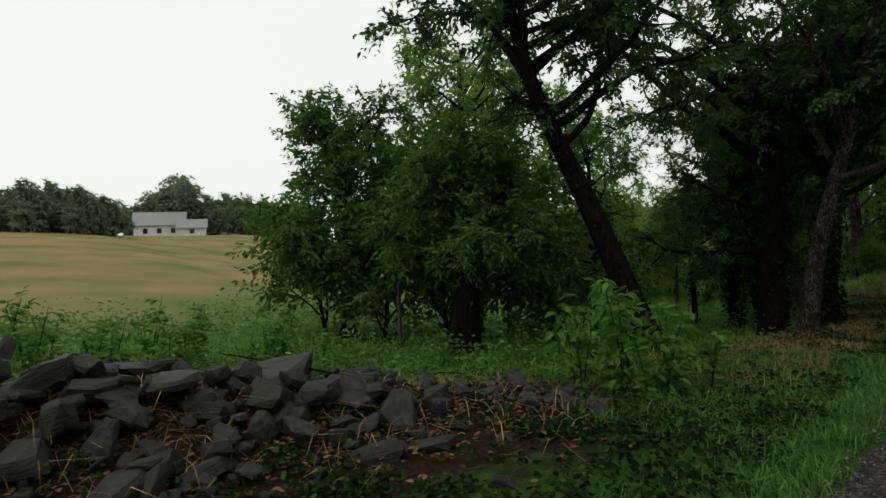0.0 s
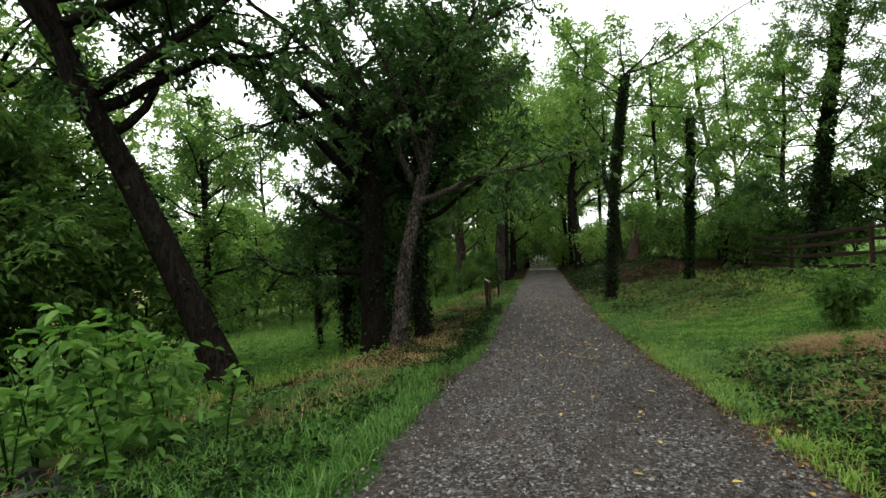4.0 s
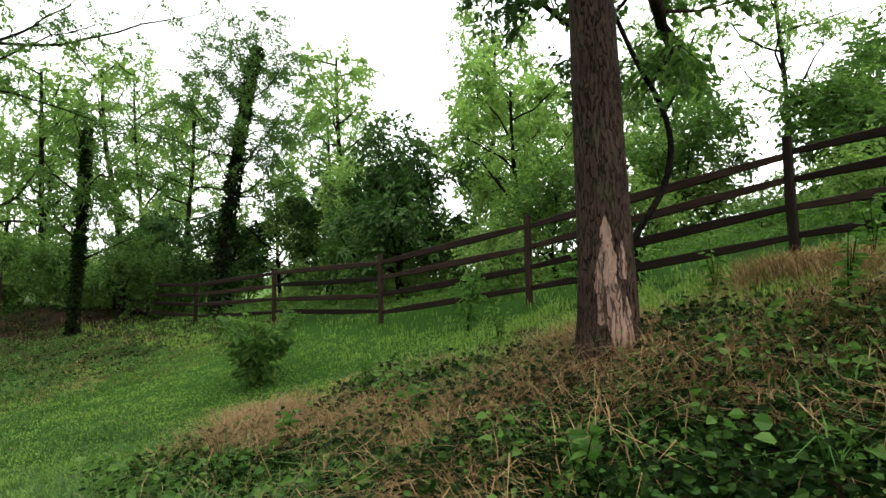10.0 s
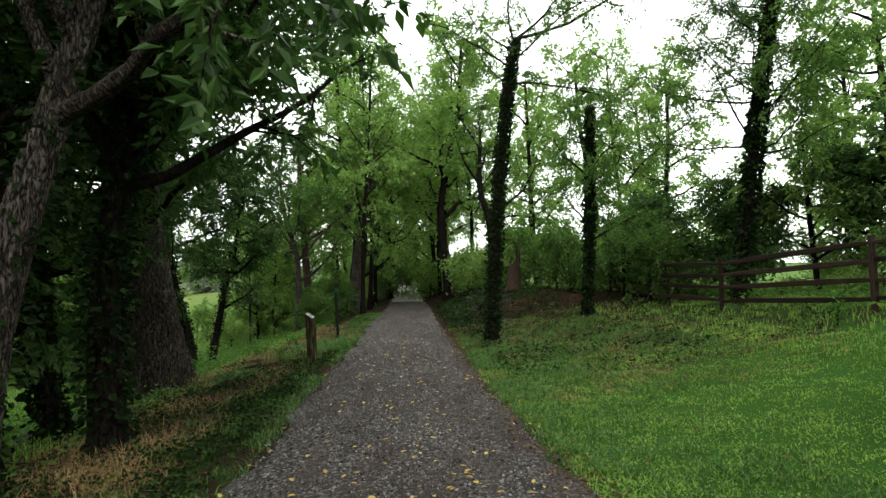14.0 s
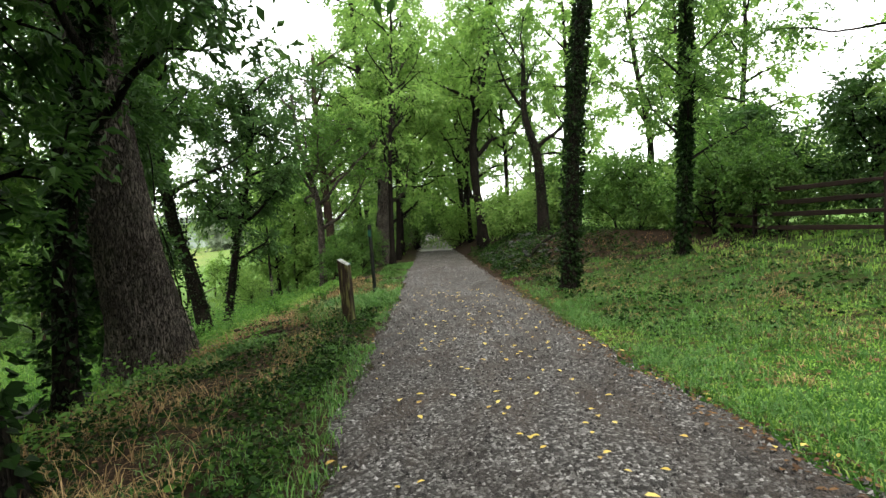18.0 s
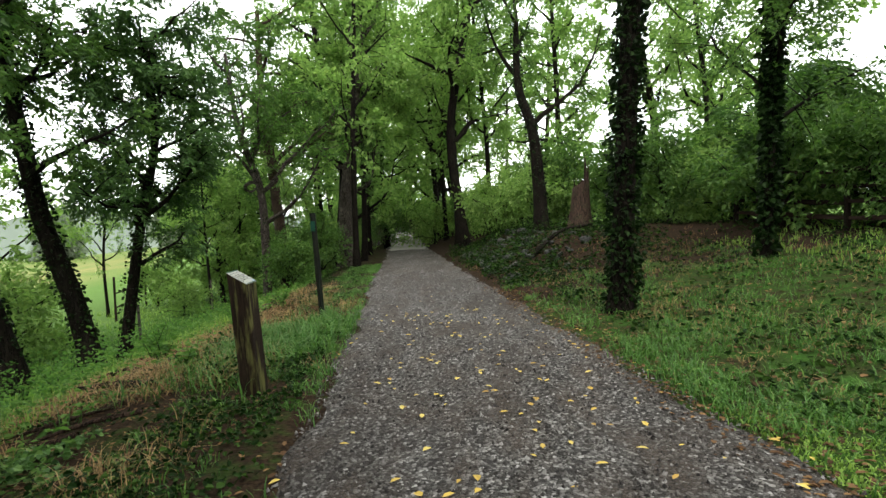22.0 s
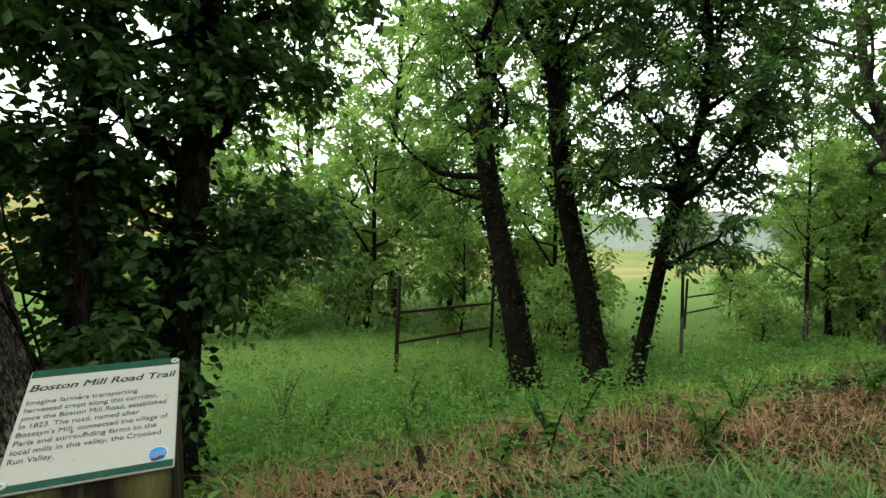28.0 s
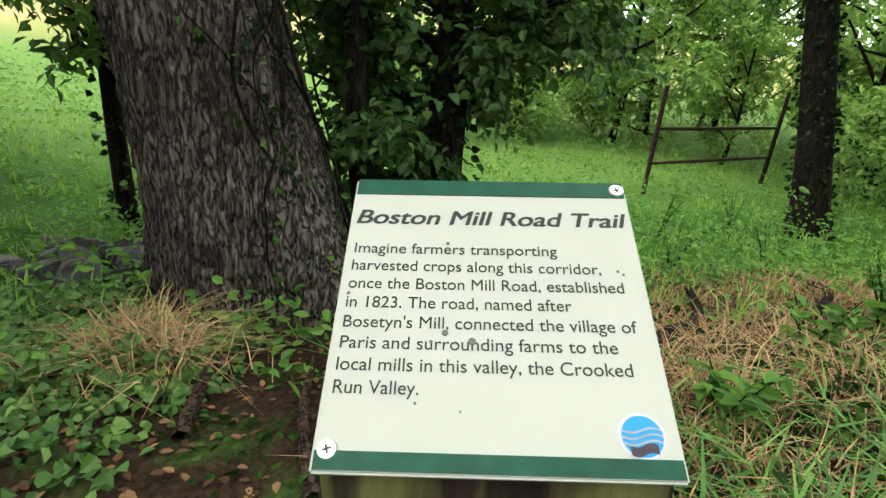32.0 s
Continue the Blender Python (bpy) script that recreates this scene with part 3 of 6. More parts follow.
def crown_limbs(rng, count, lo, hi, length, el=(15, 55), az0=0.0, bias=None):
    out = []
    for k in range(count):
        s = lo + (hi - lo) * (k + rng.uniform(0, 0.8)) / count
        a = az0 + k * 137.5 + rng.uniform(-20, 20)
        L = length * rng.uniform(0.75, 1.2) * (1.15 - 0.45 * (s - lo) / max(hi - lo, 1e-6))
        out.append((min(s, 1.0), a, rng.uniform(*el), L))
    return out


BARK_SCALY = bark_material("bark_scaly", (0.008, 0.006, 0.005), (0.095, 0.074, 0.060), 34.0, 13.0, 0.014, 0.3, 0.3)
RG = np.random.default_rng(11)

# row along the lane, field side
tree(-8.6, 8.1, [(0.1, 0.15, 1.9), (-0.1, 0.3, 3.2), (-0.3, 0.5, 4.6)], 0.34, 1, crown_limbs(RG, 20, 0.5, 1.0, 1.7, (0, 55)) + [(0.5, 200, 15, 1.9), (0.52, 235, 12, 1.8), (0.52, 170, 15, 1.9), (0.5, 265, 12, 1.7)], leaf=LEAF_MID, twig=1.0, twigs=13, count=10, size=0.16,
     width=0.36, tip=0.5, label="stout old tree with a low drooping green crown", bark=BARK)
tree(-12.9, 7.4, [(0.1, 0.0, 1.6), (0.0, 0.2, 3.6), (-0.2, 0.3, 6.0)], 0.2, 45, crown_limbs(np.random.default_rng(45), 24, 0.16, 1.0, 2.6, (-5, 55)), leaf=LEAF_MID, twig=1.0, twigs=12, count=9, size=0.16,
     label="rounded leafy green tree at the field's edge")
tree(-12.3, 11.2, [(0.1, 0.0, 2.6), (0.0, 0.2, 5.5), (-0.2, 0.3, 9.0)], 0.2, 46, crown_limbs(np.random.default_rng(46), 26, 0.2, 1.0, 3.0, (-5, 55)), leaf=LEAF_LIGHT, twig=1.1, twigs=11, count=8, size=0.18,
     label="tall light green tree at the field's edge")
tree(-5.5, 10.9, [(-0.6, -0.5, 2.1), (-1.1, -0.9, 3.7), (-1.7, -1.5, 5.4), (-2.0, -2.0, 8.0)], 0.27, 2,
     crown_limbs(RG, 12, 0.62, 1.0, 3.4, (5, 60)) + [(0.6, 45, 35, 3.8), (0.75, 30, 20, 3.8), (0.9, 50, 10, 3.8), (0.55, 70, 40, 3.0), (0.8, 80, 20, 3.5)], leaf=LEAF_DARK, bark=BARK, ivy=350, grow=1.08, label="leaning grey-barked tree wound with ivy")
tree(-4.2, 15.4, [(0.1, 0.0, 1.5), (0.5, 0.2, 3.5), (0.8, 0.3, 4.7), (1.3, 0.4, 7.5)], 0.19, 3,
     crown_limbs(RG, 14, 0.45, 1.0, 3.4, (0, 55)), leaf=LEAF_DARK, bark=BARK_GREY, ivy=700, grow=1.12, label="pale-trunked tree in a close clump, hung with leaves")
tree(-5.25, 16.3, [(-0.1, 0.0, 1.8), (0.1, 0.1, 3.5), (-0.2, -0.1, 6.1), (-1.0, -0.5, 8.5)], 0.31, 4,
     [(0.46, 205, 38, 7.5), (0.72, 212, 22, 6.2), (0.24, 205, 6, 3.6), (0.62, 235, 30, 6.0), (0.8, 190, 35, 5.5), (0.85, 255, 30, 5.0), (0.66, 170, 20, 5.0), (0.5, 250, 20, 3.5), (0.35, 160, 15, 3.0), (0.6, 330, 25, 3.5), (0.8, 60, 30, 3.5), (0.9, 120, 40, 3.5), (1.0, 200, 60, 3.5), (0.45, 20, 15, 2.6)],
     leaf=LEAF_DARK, ivy=900, twigs=12, grow=1.12, label="massive dark trunk with long horizontal limbs")
tree(-6.9, 21, [(0.1, 0.0, 2.4), (0.4, 0.1, 4.1), (0.6, 0.4, 7.5)], 0.15, 5, crown_limbs(RG, 8, 0.4, 1.0, 2.6, (5, 60)), leaf=LEAF_DARK, ivy=2600,
     grow=1.1, label="slim dark tree beside the clump, ivy on its stem")
tree(-12.1, 17.5, [(0.1, 0.0, 1.5), (0.0, 0.1, 3.5), (-0.2, 0.2, 7.0)], 0.15, 44, crown_limbs(RG, 12, 0.25, 1.0, 2.8, (0, 50)), leaf=LEAF_MID, ivy=300, size=0.15, grow=1.05, label="leafy tree at the edge of the field")
# a grey trunk given near-black bark, which stands in for deep shade
tree(-4.25, 17.4, [(-0.1, -0.1, 1.6), (-0.1, 0.0, 3.3), (0.2, 0.2, 6.5)], 0.24, 6, crown_limbs(RG, 16, 0.58, 1.0, 4.4, (20, 55)), leaf=LEAF_DARK, bark=BARK, ivy=1600, curl=1.3,
     grow=0.9, label="rough grey trunk at the edge of the lane, bark darkened for shade")
tree(-6.6, 19.4, [(-0.3, -0.2, 1.7), (-0.5, -0.2, 4.0), (-0.4, 0.2, 7.0)], 0.17, 7, crown_limbs(RG, 8, 0.62, 1.0, 2.8, (10, 50)), leaf=LEAF_DARK, ivy=3600,
     grow=1.1, label="ivy-smothered stem in deep shade")
tree(-8.15, 24.45, [(-0.2, -0.2, 1.5), (-0.5, -0.2, 3.5), (-0.6, 0.2, 6.0)], 0.11, 8, crown_limbs(RG, 6, 0.62, 1.0, 2.2, (10, 50)), leaf=LEAF_DARK, ivy=500,
     label="thin leaning understorey tree")
tree(-7.5, 23.75, [(0.0, -0.1, 0.7), (-0.05, -0.42, 2.2), (-0.15, -0.7, 4.2), (-0.2, -0.8, 6.1), (0.1, -0.5, 9.0)], 0.51, 9,
     [(0.68, 0, 42, 7.5), (0.6, 200, 35, 5.0), (0.66, 120, 28, 4.5), (0.66, 315, 30, 6.0), (0.7, 180, 30, 5.0), (0.75, 60, 30, 5.0), (0.85, 240, 35, 4.5), (0.92, 340, 35, 6.0), (1.0, 90, 70, 3.5), (0.7, 340, 22, 6.0), (0.74, 30, 22, 6.0), (0.8, 10, 25, 6.5), (0.86, 50, 28, 5.0), (0.78, 290, 25, 5.0), (0.62, 350, 25, 5.0), (0.58, 300, 30, 4.5), (0.64, 260, 30, 4.5), (0.72, 330, 10, 5.5), (0.8, 350, 5, 5.0)],
     leaf=LEAF_DARK, bark=BARK_GREY, twigs=17, deep=0.055, flare=0.45, grow=1.15, label="huge old tree with deeply furrowed grey bark", sides=24)
tree(-8.9, 25, [(-0.1, 0.05, 1.4), (-0.35, 0.1, 3.0), (-0.4, 0.3, 5.5)], 0.17, 10,
     [(0.35, 85, 5, 0.5), (0.9, 250, 40, 1.9), (1.0, 300, 60, 1.8), (1.0, 215, 45, 2.1), (0.95, 280, 30, 1.8), (0.15, 235, 0, 1.3), (0.24, 215, 8, 1.5), (0.33, 230, 5, 1.5), (0.2, 200, 0, 1.2), (0.25, 320, -5, 1.0), (0.28, 260, 0, 1.2), (0.35, 285, 5, 1.0), (0.40, 240, 5, 1.4), (0.5, 300, 10, 1.4), (0.5, 225, 10, 1.6), (0.65, 250, 20, 1.8), (0.95, 250, 60, 1.3), (0.75, 290, 20, 1.7), (0.85, 230, 30, 1.7), (0.45, 275, 0, 1.6), (0.7, 310, 10, 1.6), (0.36, 80, 12, 0.9), (0.42, 110, 12, 1.0), (0.5, 80, 15, 1.1), (0.6, 95, 15, 1.2), (0.7, 80, 20, 1.3), (0.85, 100, 25, 1.3)],
     leaf=LEAF_DARK, ivy=900, twigs=12, twig=0.6, size=0.115, width=0.7, full=True, count=8, grow=1.25, label="tree draped in broad dark green vine leaves")
tree(-7.3, 18.6, [(0.0, 0.0, 1.2), (-0.2, 0.1, 3.0), (0.1, 0.2, 6.0)], 0.2, 41, crown_limbs(RG, 13, 0.2, 1.0, 1.9, (-5, 45)), leaf=LEAF_DARK, ivy=2200, grow=1.1, label="ivy-smothered tree leaning beside the old trunk")
tree(-10, 21.2, [(0.0, 0.0, 0.9), (-0.1, 0.0, 2.6), (-0.3, 0.2, 4.5)], 0.11, 11, crown_limbs(RG, 7, 0.4, 1.0, 1.8, (5, 50)), leaf=LEAF_MID, ivy=250, grow=1.1, label="thin dark stem behind the old tree")
tree(-13.4, 32.4, [(-0.2, -0.3, 1.9), (-0.6, -0.7, 3.9), (-0.7, -0.9, 5.1), (-0.5, -0.7, 6.3), (-0.4, -0.6, 9)], 0.25, 12,
     [(0.58, 200, 25, 3.2), (0.5, 160, 15, 2.8), (0.66, 20, 40, 3.0), (0.45, 260, 5, 2.4), (0.75, 120, 35, 3.0), (0.85, 320, 40, 3.0), (1.0, 60, 70, 2.5), (0.4, 190, -5, 1.8), (0.9, 200, 35, 3.0)] + crown_limbs(np.random.default_rng(72), 9, 0.5, 1.0, 2.6, (0, 50)),
     leaf=LEAF_MID, ivy=1500, grow=1.28, label="crooked tree with a curved stem at the field edge")
tree(-12.2, 33.5, [(-0.2, -0.2, 2.1), (-0.6, -0.5, 3.3), (-0.7, -0.7, 5.2), (-0.9, -0.9, 7.3), (-0.8, -0.6, 10)], 0.23, 13, crown_limbs(RG, 9, 0.45, 1.0, 2.8, (5, 55)) + crown_limbs(np.random.default_rng(73), 7, 0.6, 1.0, 2.0, (0, 50)),
     leaf=LEAF_MID, ivy=1600, grow=1.2, label="leaning tree of a pair at the field edge")
tree(-11.65, 33.95, [(0.3, 0.2, 2.3), (0.5, 0.4, 4.0), (0.8, 0.6, 5.0), (0.8, 0.6, 6.4), (0.7, 0.5, 7.8)], 0.14, 14, crown_limbs(RG, 11, 0.3, 1.0, 1.9, (-10, 45)) + crown_limbs(np.random.default_rng(74), 14, 0.4, 1.0, 2.1, (-10, 45)),
     leaf=LEAF_DARK, ivy=700, grow=1.2, label="slender partner of the leaning pair, full of leaves")
tree(-9.9, 40.5, [(0.0, 0.0, 2.5), (0.0, 0.0, 4.0), (-0.6, -0.2, 5.2), (-0.9, -0.2, 8)], 0.16, 15, crown_limbs(RG, 8, 0.4, 1.0, 2.8, (5, 50)) + crown_limbs(np.random.default_rng(75), 7, 0.3, 1.0, 2.8, (-5, 40)), bark=BARK_GREY, ivy=150, grow=1.25, label="slim grey tree beside the lane")
tree(-10.4, 44.5, [(-0.2, -0.1, 2.2), (-0.5, -0.1, 5.9), (-0.7, -0.2, 8.4), (-0.7, 0, 11)], 0.24, 16, crown_limbs(RG, 9, 0.4, 1.0, 3.2, (5, 50)) + crown_limbs(np.random.default_rng(76), 5, 0.35, 1.0, 3.2, (-5, 40)), bark=BARK_RED, grow=1.22, label="straight dark red-brown trunk beside the lane")
tree(-8.5, 48.5, [(0.0, 0.0, 2.7), (0.6, 0.1, 6.7), (1.2, 0.2, 11.3)], 0.36, 17, crown_limbs(RG, 9, 0.3, 1.0, 3.8, (5, 55)), bark=BARK_GREY, leaf=LEAF_MID, size=0.15, grow=1.18, label="pale tree with a hollow with its shade put in as colour at its foot")

# far side of the lane
tree(0.85, 28.7, [(0.3, 0.0, 4.9), (0.6, 0.0, 7.8), (1.0, -0.1, 10.4)], 0.195, 18, [(1.0, -8, -3, 7.5), (0.85, 20, 10, 3.6), (0.92, 330, 20, 4.0), (1.0, 45, 30, 3.6), (0.98, 100, 60, 3.5), (0.9, 200, 40, 3.5), (0.8, 60, 35, 3.0), (0.95, 150, 55, 3.5)],
     ivy=5200, ivy_size=0.085, tip=0.6, curl=0.1, size=0.13, twigs=10, thin=0.5, label="tall straight trunk sheathed in dark ivy")
tree(8.7, 28.3, [(0.5, -0.2, 4.2), (0.9, -0.5, 7.9), (1.4, -0.7, 11.1)], 0.18, 19, crown_limbs(RG, 13, 0.4, 1.0, 2.9, (0, 50)) + crown_limbs(np.random.default_rng(77), 16, 0.42, 1.0, 3.3, (-10, 45)), ivy=2600, ivy_size=0.16, leaf=LEAF_MID, size=0.12, thin=0.45, label="ivy-clad tree behind the rail fence")
tree(4.45, 30.8, [(0.1, -0.1, 2.2), (0.2, -0.1, 5.0), (0.3, 0, 8.0)], 0.1, 20, crown_limbs(RG, 9, 0.3, 1.0, 1.9, (0, 45)), ivy=2600, ivy_size=0.13, size=0.12, label="slim tree furred with ivy")
tree(1.35, 41.5, [(-0.1, 0.0, 2.3), (-0.2, 0.0, 4.4), (-0.8, 0.1, 5.4), (-0.7, 0.1, 8.2)], 0.28, 21, [(0.5, -15, 55, 5.0), (0.75, 170, 40, 3.0), (0.85, 60, 40, 3.0), (1.0, 120, 70, 3.0), (0.95, 250, 45, 3.0)],
     size=0.13, ivy=500, grow=1.06, label="forked tree on the stony bank")
tree(6.3, 9.6, [(0.0, 0.0, 1.1), (0.0, 0.0, 2.3), (-0.05, 0.0, 3.5), (-0.2, 0.2, 7.0)], 0.25, 22, crown_limbs(RG, 12, 0.62, 1.0, 4.2, (-5, 45)), bark=BARK_RED, leaf=LEAF_MID, tip=0.55, flare=0.3, grow=1.05, label="straight tree with bark stripped near its foot")
tree(9.75, 11.3, [(-0.1, 0.2, 1.8), (-0.2, 0.3, 3.1), (-0.3, 0.4, 4.5), (-0.3, 0.4, 7)], 0.13, 23, crown_limbs(RG, 7, 0.5, 1.0, 2.2, (0, 50)), leaf=LEAF_DARK, ivy=1100, grow=1.05, label="dark ivy-grown stem by the rail fence")
tree(5.4, 6.05, [(0.0, -0.1, 1.0), (0.0, -0.15, 1.9), (0.0, -0.1, 4.5), (0.2, 0, 7)], 0.155, 24, crown_limbs(RG, 12, 0.55, 1.0, 3.8, (0, 40)), bark=BARK_SCALY, leaf=LEAF_MID, flare=0.15, grow=1.15, label="young scaly-barked tree on the bank")


# woods and trees farther off, a few kinds repeated
def far_kind(seed, height, r, spread, leaf, size, nl, count=8, bark=BARK, twigs=9, lo=0.25, el=(0, 50), width=0.5, label="", twig=1.6, ivy=0):
    rng = np.random.default_rng(seed)
    w = rng.uniform(-0.06, 0.06, 4) * height
    return tree(0, 0, [(w[0], w[1], height * 0.35), (w[2], w[3], height * 0.7), (w[2] * 1.3, w[3] * 1.3, height)], r, seed,
                crown_limbs(rng, nl, lo, 1.0, spread, el), bark, leaf, twig=twig, twigs=twigs, count=count, size=size, width=width, span=0.6, label=label, sides=8, low_sink=0, ivy=ivy)


KINDS = [
    far_kind(101, 14, 0.2, 3.6, LEAF_LIGHT, 0.30, 15, lo=0.16, twigs=8, count=6, label="tall slender woodland tree with light green leaves"),
    far_kind(102, 16, 0.26, 3.6, LEAF_LIGHT, 0.30, 15, lo=0.28, twigs=8, count=6, label="tall dark woodland tree with a high crown"),
    far_kind(103, 6.5, 0.11, 2.6, LEAF_LIGHT, 0.24, 12, lo=0.14, twig=1.2, twigs=8, count=7, label="young bright green tree on the hillside"),
    far_kind(104, 4.2, 0.16, 2.4, LEAF_DARK, 0.22, 14, lo=0.2, twig=1.0, twigs=11, el=(-10, 55), label="round dense tree with dark leaves"),
    far_kind(105, 3.0, 0.06, 1.8, LEAF_MID, 0.2, 13, lo=0.04, twig=0.9, twigs=7, count=6, el=(0, 65), label="leafy green thicket bush in the undergrowth"),
    far_kind(107, 15, 0.14, 3.4, LEAF_LIGHT, 0.22, 15, lo=0.3, twigs=8, count=6, twig=1.5, el=(0, 55), label="tall airy tree with fine yellow-green leaves"),
    far_kind(108, 1.7, 0.04, 1.5, LEAF_LIGHT, 0.17, 11, lo=0.03, twig=0.7, twigs=7, count=5, el=(-5, 60), label="low bright green thicket bush"),
    far_kind(109, 4.2, 0.16, 2.4, LEAF_HAZE_TINT, 0.32, 20, lo=0.15, twig=1.0, twigs=11, el=(-10, 60), label="round field tree with haze put into its pale leaf colour"),
]
SPOTS = {
    0: [(17.1, 33, 1.0), (24.3, 28, 1.0), (-4.1, 66, 1.0), (5.6, 58, 1.05), (-9.9, 55, .9), (-11.5, 68, 1.0), (-2.6, 70, 1.1), (12.7, 44, 1.0),
        (-15.6, 75, 1), (-20.4, 84, 1.1), (-6.4, 88, 1.1), (20.8, 40, 1.0), (-3.7, 82, 1.1), (-12.3, 90, 1.1), (3.7, 92, 1.1), (7.4, 74, 1.1), (-16, 108, 1.2)],
    1: [(-1.9, 52, 1.0), (8.7, 50, 1.05), (-9.1, 49, .9), (-13, 61, 1.0), (14.6, 55, 1.0)],
    2: [(15.1, 18.5, 1.0), (19.4, 22, 1.1), (17.6, 7, .9), (22.7, 17, 1.1), (13.4, 25, .8), (28.4, 26, 1.3), (12.2, 30, .9), (30.2, 5, 1.3)],
    3: [(12, 20.5, 1.0), (10.6, 32, .9), (13.8, 28.5, 1.0), (8.4, 36, .9)],
    4: [(6.8, 34.5, 1.0), (8.8, 40, 1.1), (5, 42, 1.0), (11.9, 24.5, .8), (3.5, 46, 1.1), (12.8, 15, .8), (-9.3, 46, .8), (-10.9, 52, .9), (-1.5, 60, .9), (-8.8, 64, .9), (13.8, 38, 1.1), (7.1, 53, 1.1), (13.6, 9, .7), (5, 37.5, .9), (7.9, 32.2, .75), (9.7, 46, 1.2), (1.4, 53, 1.0), (-8.1, 72, 1.1), (-13.6, 70, 1.2), (-9, 40.5, .6), (-10, 43, .7), (14, 21.8, .9), (16.9, 13.5, 1.0), (21.1, 9, 1.2), (15.8, 4.5, .9)],
    5: [(24, 13, .75), (27, 19, .8), (22, 6, .7), (20, 25, .7), (9.2, 44, 1.0), (-0.2, 56, 1.3), (-9, 58, 1.3), (-8, 51, 1.3), (-3.5, 63, 1.4), (-7.3, 45.5, 1.15), (-5.9, 78, 1.4), (-4.5, 72, 1.4), (-2.4, 55, 1.35), (-8.7, 65, 1.35), (-13.4, 84, 1.4), (-9.3, 92, 1.4)],
    6: [(13 + 1.7 * math.sin(k * 2.3), 3.5 + 2.4 * k, 0.6 + 0.25 * math.sin(k * 1.7)) for k in range(13)] + [(9.2 + 2.2 * math.sin(k * 1.9), 35 + 1.5 * k, 1.2 + 0.3 * math.sin(k * 2.9)) for k in range(10)]
       + [(1.6 + 1.6 * math.sin(k * 2.1) - 0.1 * k, 45 + 1.7 * k, 1.2 + 0.35 * math.sin(k * 1.3)) for k in range(12)] + [(16.5 + 2.5 * math.sin(k * 1.4), 6 + 4.0 * k, 1.1) for k in range(7)] + [(-11.5 - 0.25 * k + 1.2 * math.sin(k * 2.2), 52 + 2.2 * k, 1.3) for k in range(8)] + [(-12.5 - 1.6 * k, 106 + 3.5 * math.sin(k * 2.0), 3.0) for k in range(7)] + [(-4.6 - 0.12 * k + 0.8 * math.sin(k * 3.1), 64 + 3.2 * k, 1.5) for k in range(7)],
}
LEFT_WOOD = {2: [(-20, 34, .6), (-23.9, 33, .8), (-26.1, 36, .9), (-24.8, 29, .8), (-16.3, 50, 1.15), (-18.9, 56, 1.3), (-14.6, 49, .95), (-20.5, 61, 1.4), (-15.9, 57, 1.2), (-25.2, 40, 1.0), (-20.2, 38, 1.1), (-21.8, 31, 1.1), (-24.1, 35.5, 1.2), (-22.7, 27, 1.0)], 4: [(-13.4, 7.0, 1.1), (-11.4, 9.9, 1.4), (-12.2, 8.2, 1.1), (-12.5, 12, 1.5), (-9.9, 12.6, 1.3)],
             5: [(-15.8, 47.5, .6), (-19.4, 54, .75), (-14, 54, .75), (-21.3, 47, .6), (-17.5, 61, .8)], 6: [(-14.3, 50, 1.0), (-17.4, 52, 1.2), (-20.3, 50, 1.2), (-16.3, 45.5, .8), (-20.5, 24.5, 1.2), (-22.5, 30.5, 1.4), (-17.1, 36.5, 1.2), (-21.2, 39, 1.5), (-21.2, 27.6, .9)],
             0: [(-27, 34, .8), (-31.2, 38, 1.0), (-32.8, 30, 1.0), (-30.3, 45, .9)]}
for spots in (SPOTS, LEFT_WOOD):
    for kind, rows in spots.items():
        for x, y, s in rows:
            s = s * (1.3 if x < 8 else 1.0) if kind < 2 else s
            turn = (x * 37.3 + y * 91.7) % 360
            copy_thing(KINDS[kind], Matrix.Translation(place(x, y, 0.1)) @ pose(0, 0, 0, 0, 0, turn) @ Matrix.Scale(s, 4))
# horizon trees; their paleness is haze painted into the leaves
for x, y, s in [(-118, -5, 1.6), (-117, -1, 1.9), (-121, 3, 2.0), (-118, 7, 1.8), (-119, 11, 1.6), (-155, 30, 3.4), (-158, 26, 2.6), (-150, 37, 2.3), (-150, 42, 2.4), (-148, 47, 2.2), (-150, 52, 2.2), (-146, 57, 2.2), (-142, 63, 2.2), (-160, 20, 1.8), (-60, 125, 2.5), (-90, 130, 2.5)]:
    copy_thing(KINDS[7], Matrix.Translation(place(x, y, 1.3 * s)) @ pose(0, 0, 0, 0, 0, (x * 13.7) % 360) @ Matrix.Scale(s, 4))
for k in KINDS:
    for o in (*k.children_recursive, k):
        bpy.data.objects.remove(o)

def box(name, size, at, material, parent, label="", bevel=0.0):
    bm = bmesh.new()
    bmesh.ops.create_cube(bm, size=1.0, matrix=Matrix.Translation(at) @ Matrix.Diagonal((*size, 1)))
    if bevel:
        bmesh.ops.bevel(bm, geom=bm.edges[:], offset=bevel, segments=2, affect="EDGES")
    return part(name, bm, material, parent, label)


def disc(name, r, h, at, material, parent, label="", sides=24):
    bm = bmesh.new()
    bmesh.ops.create_cone(bm, cap_ends=True, segments=sides, radius1=r, radius2=r * 0.92, depth=h, matrix=Matrix.Translation(at))
    return part(name, bm, material, parent, label)

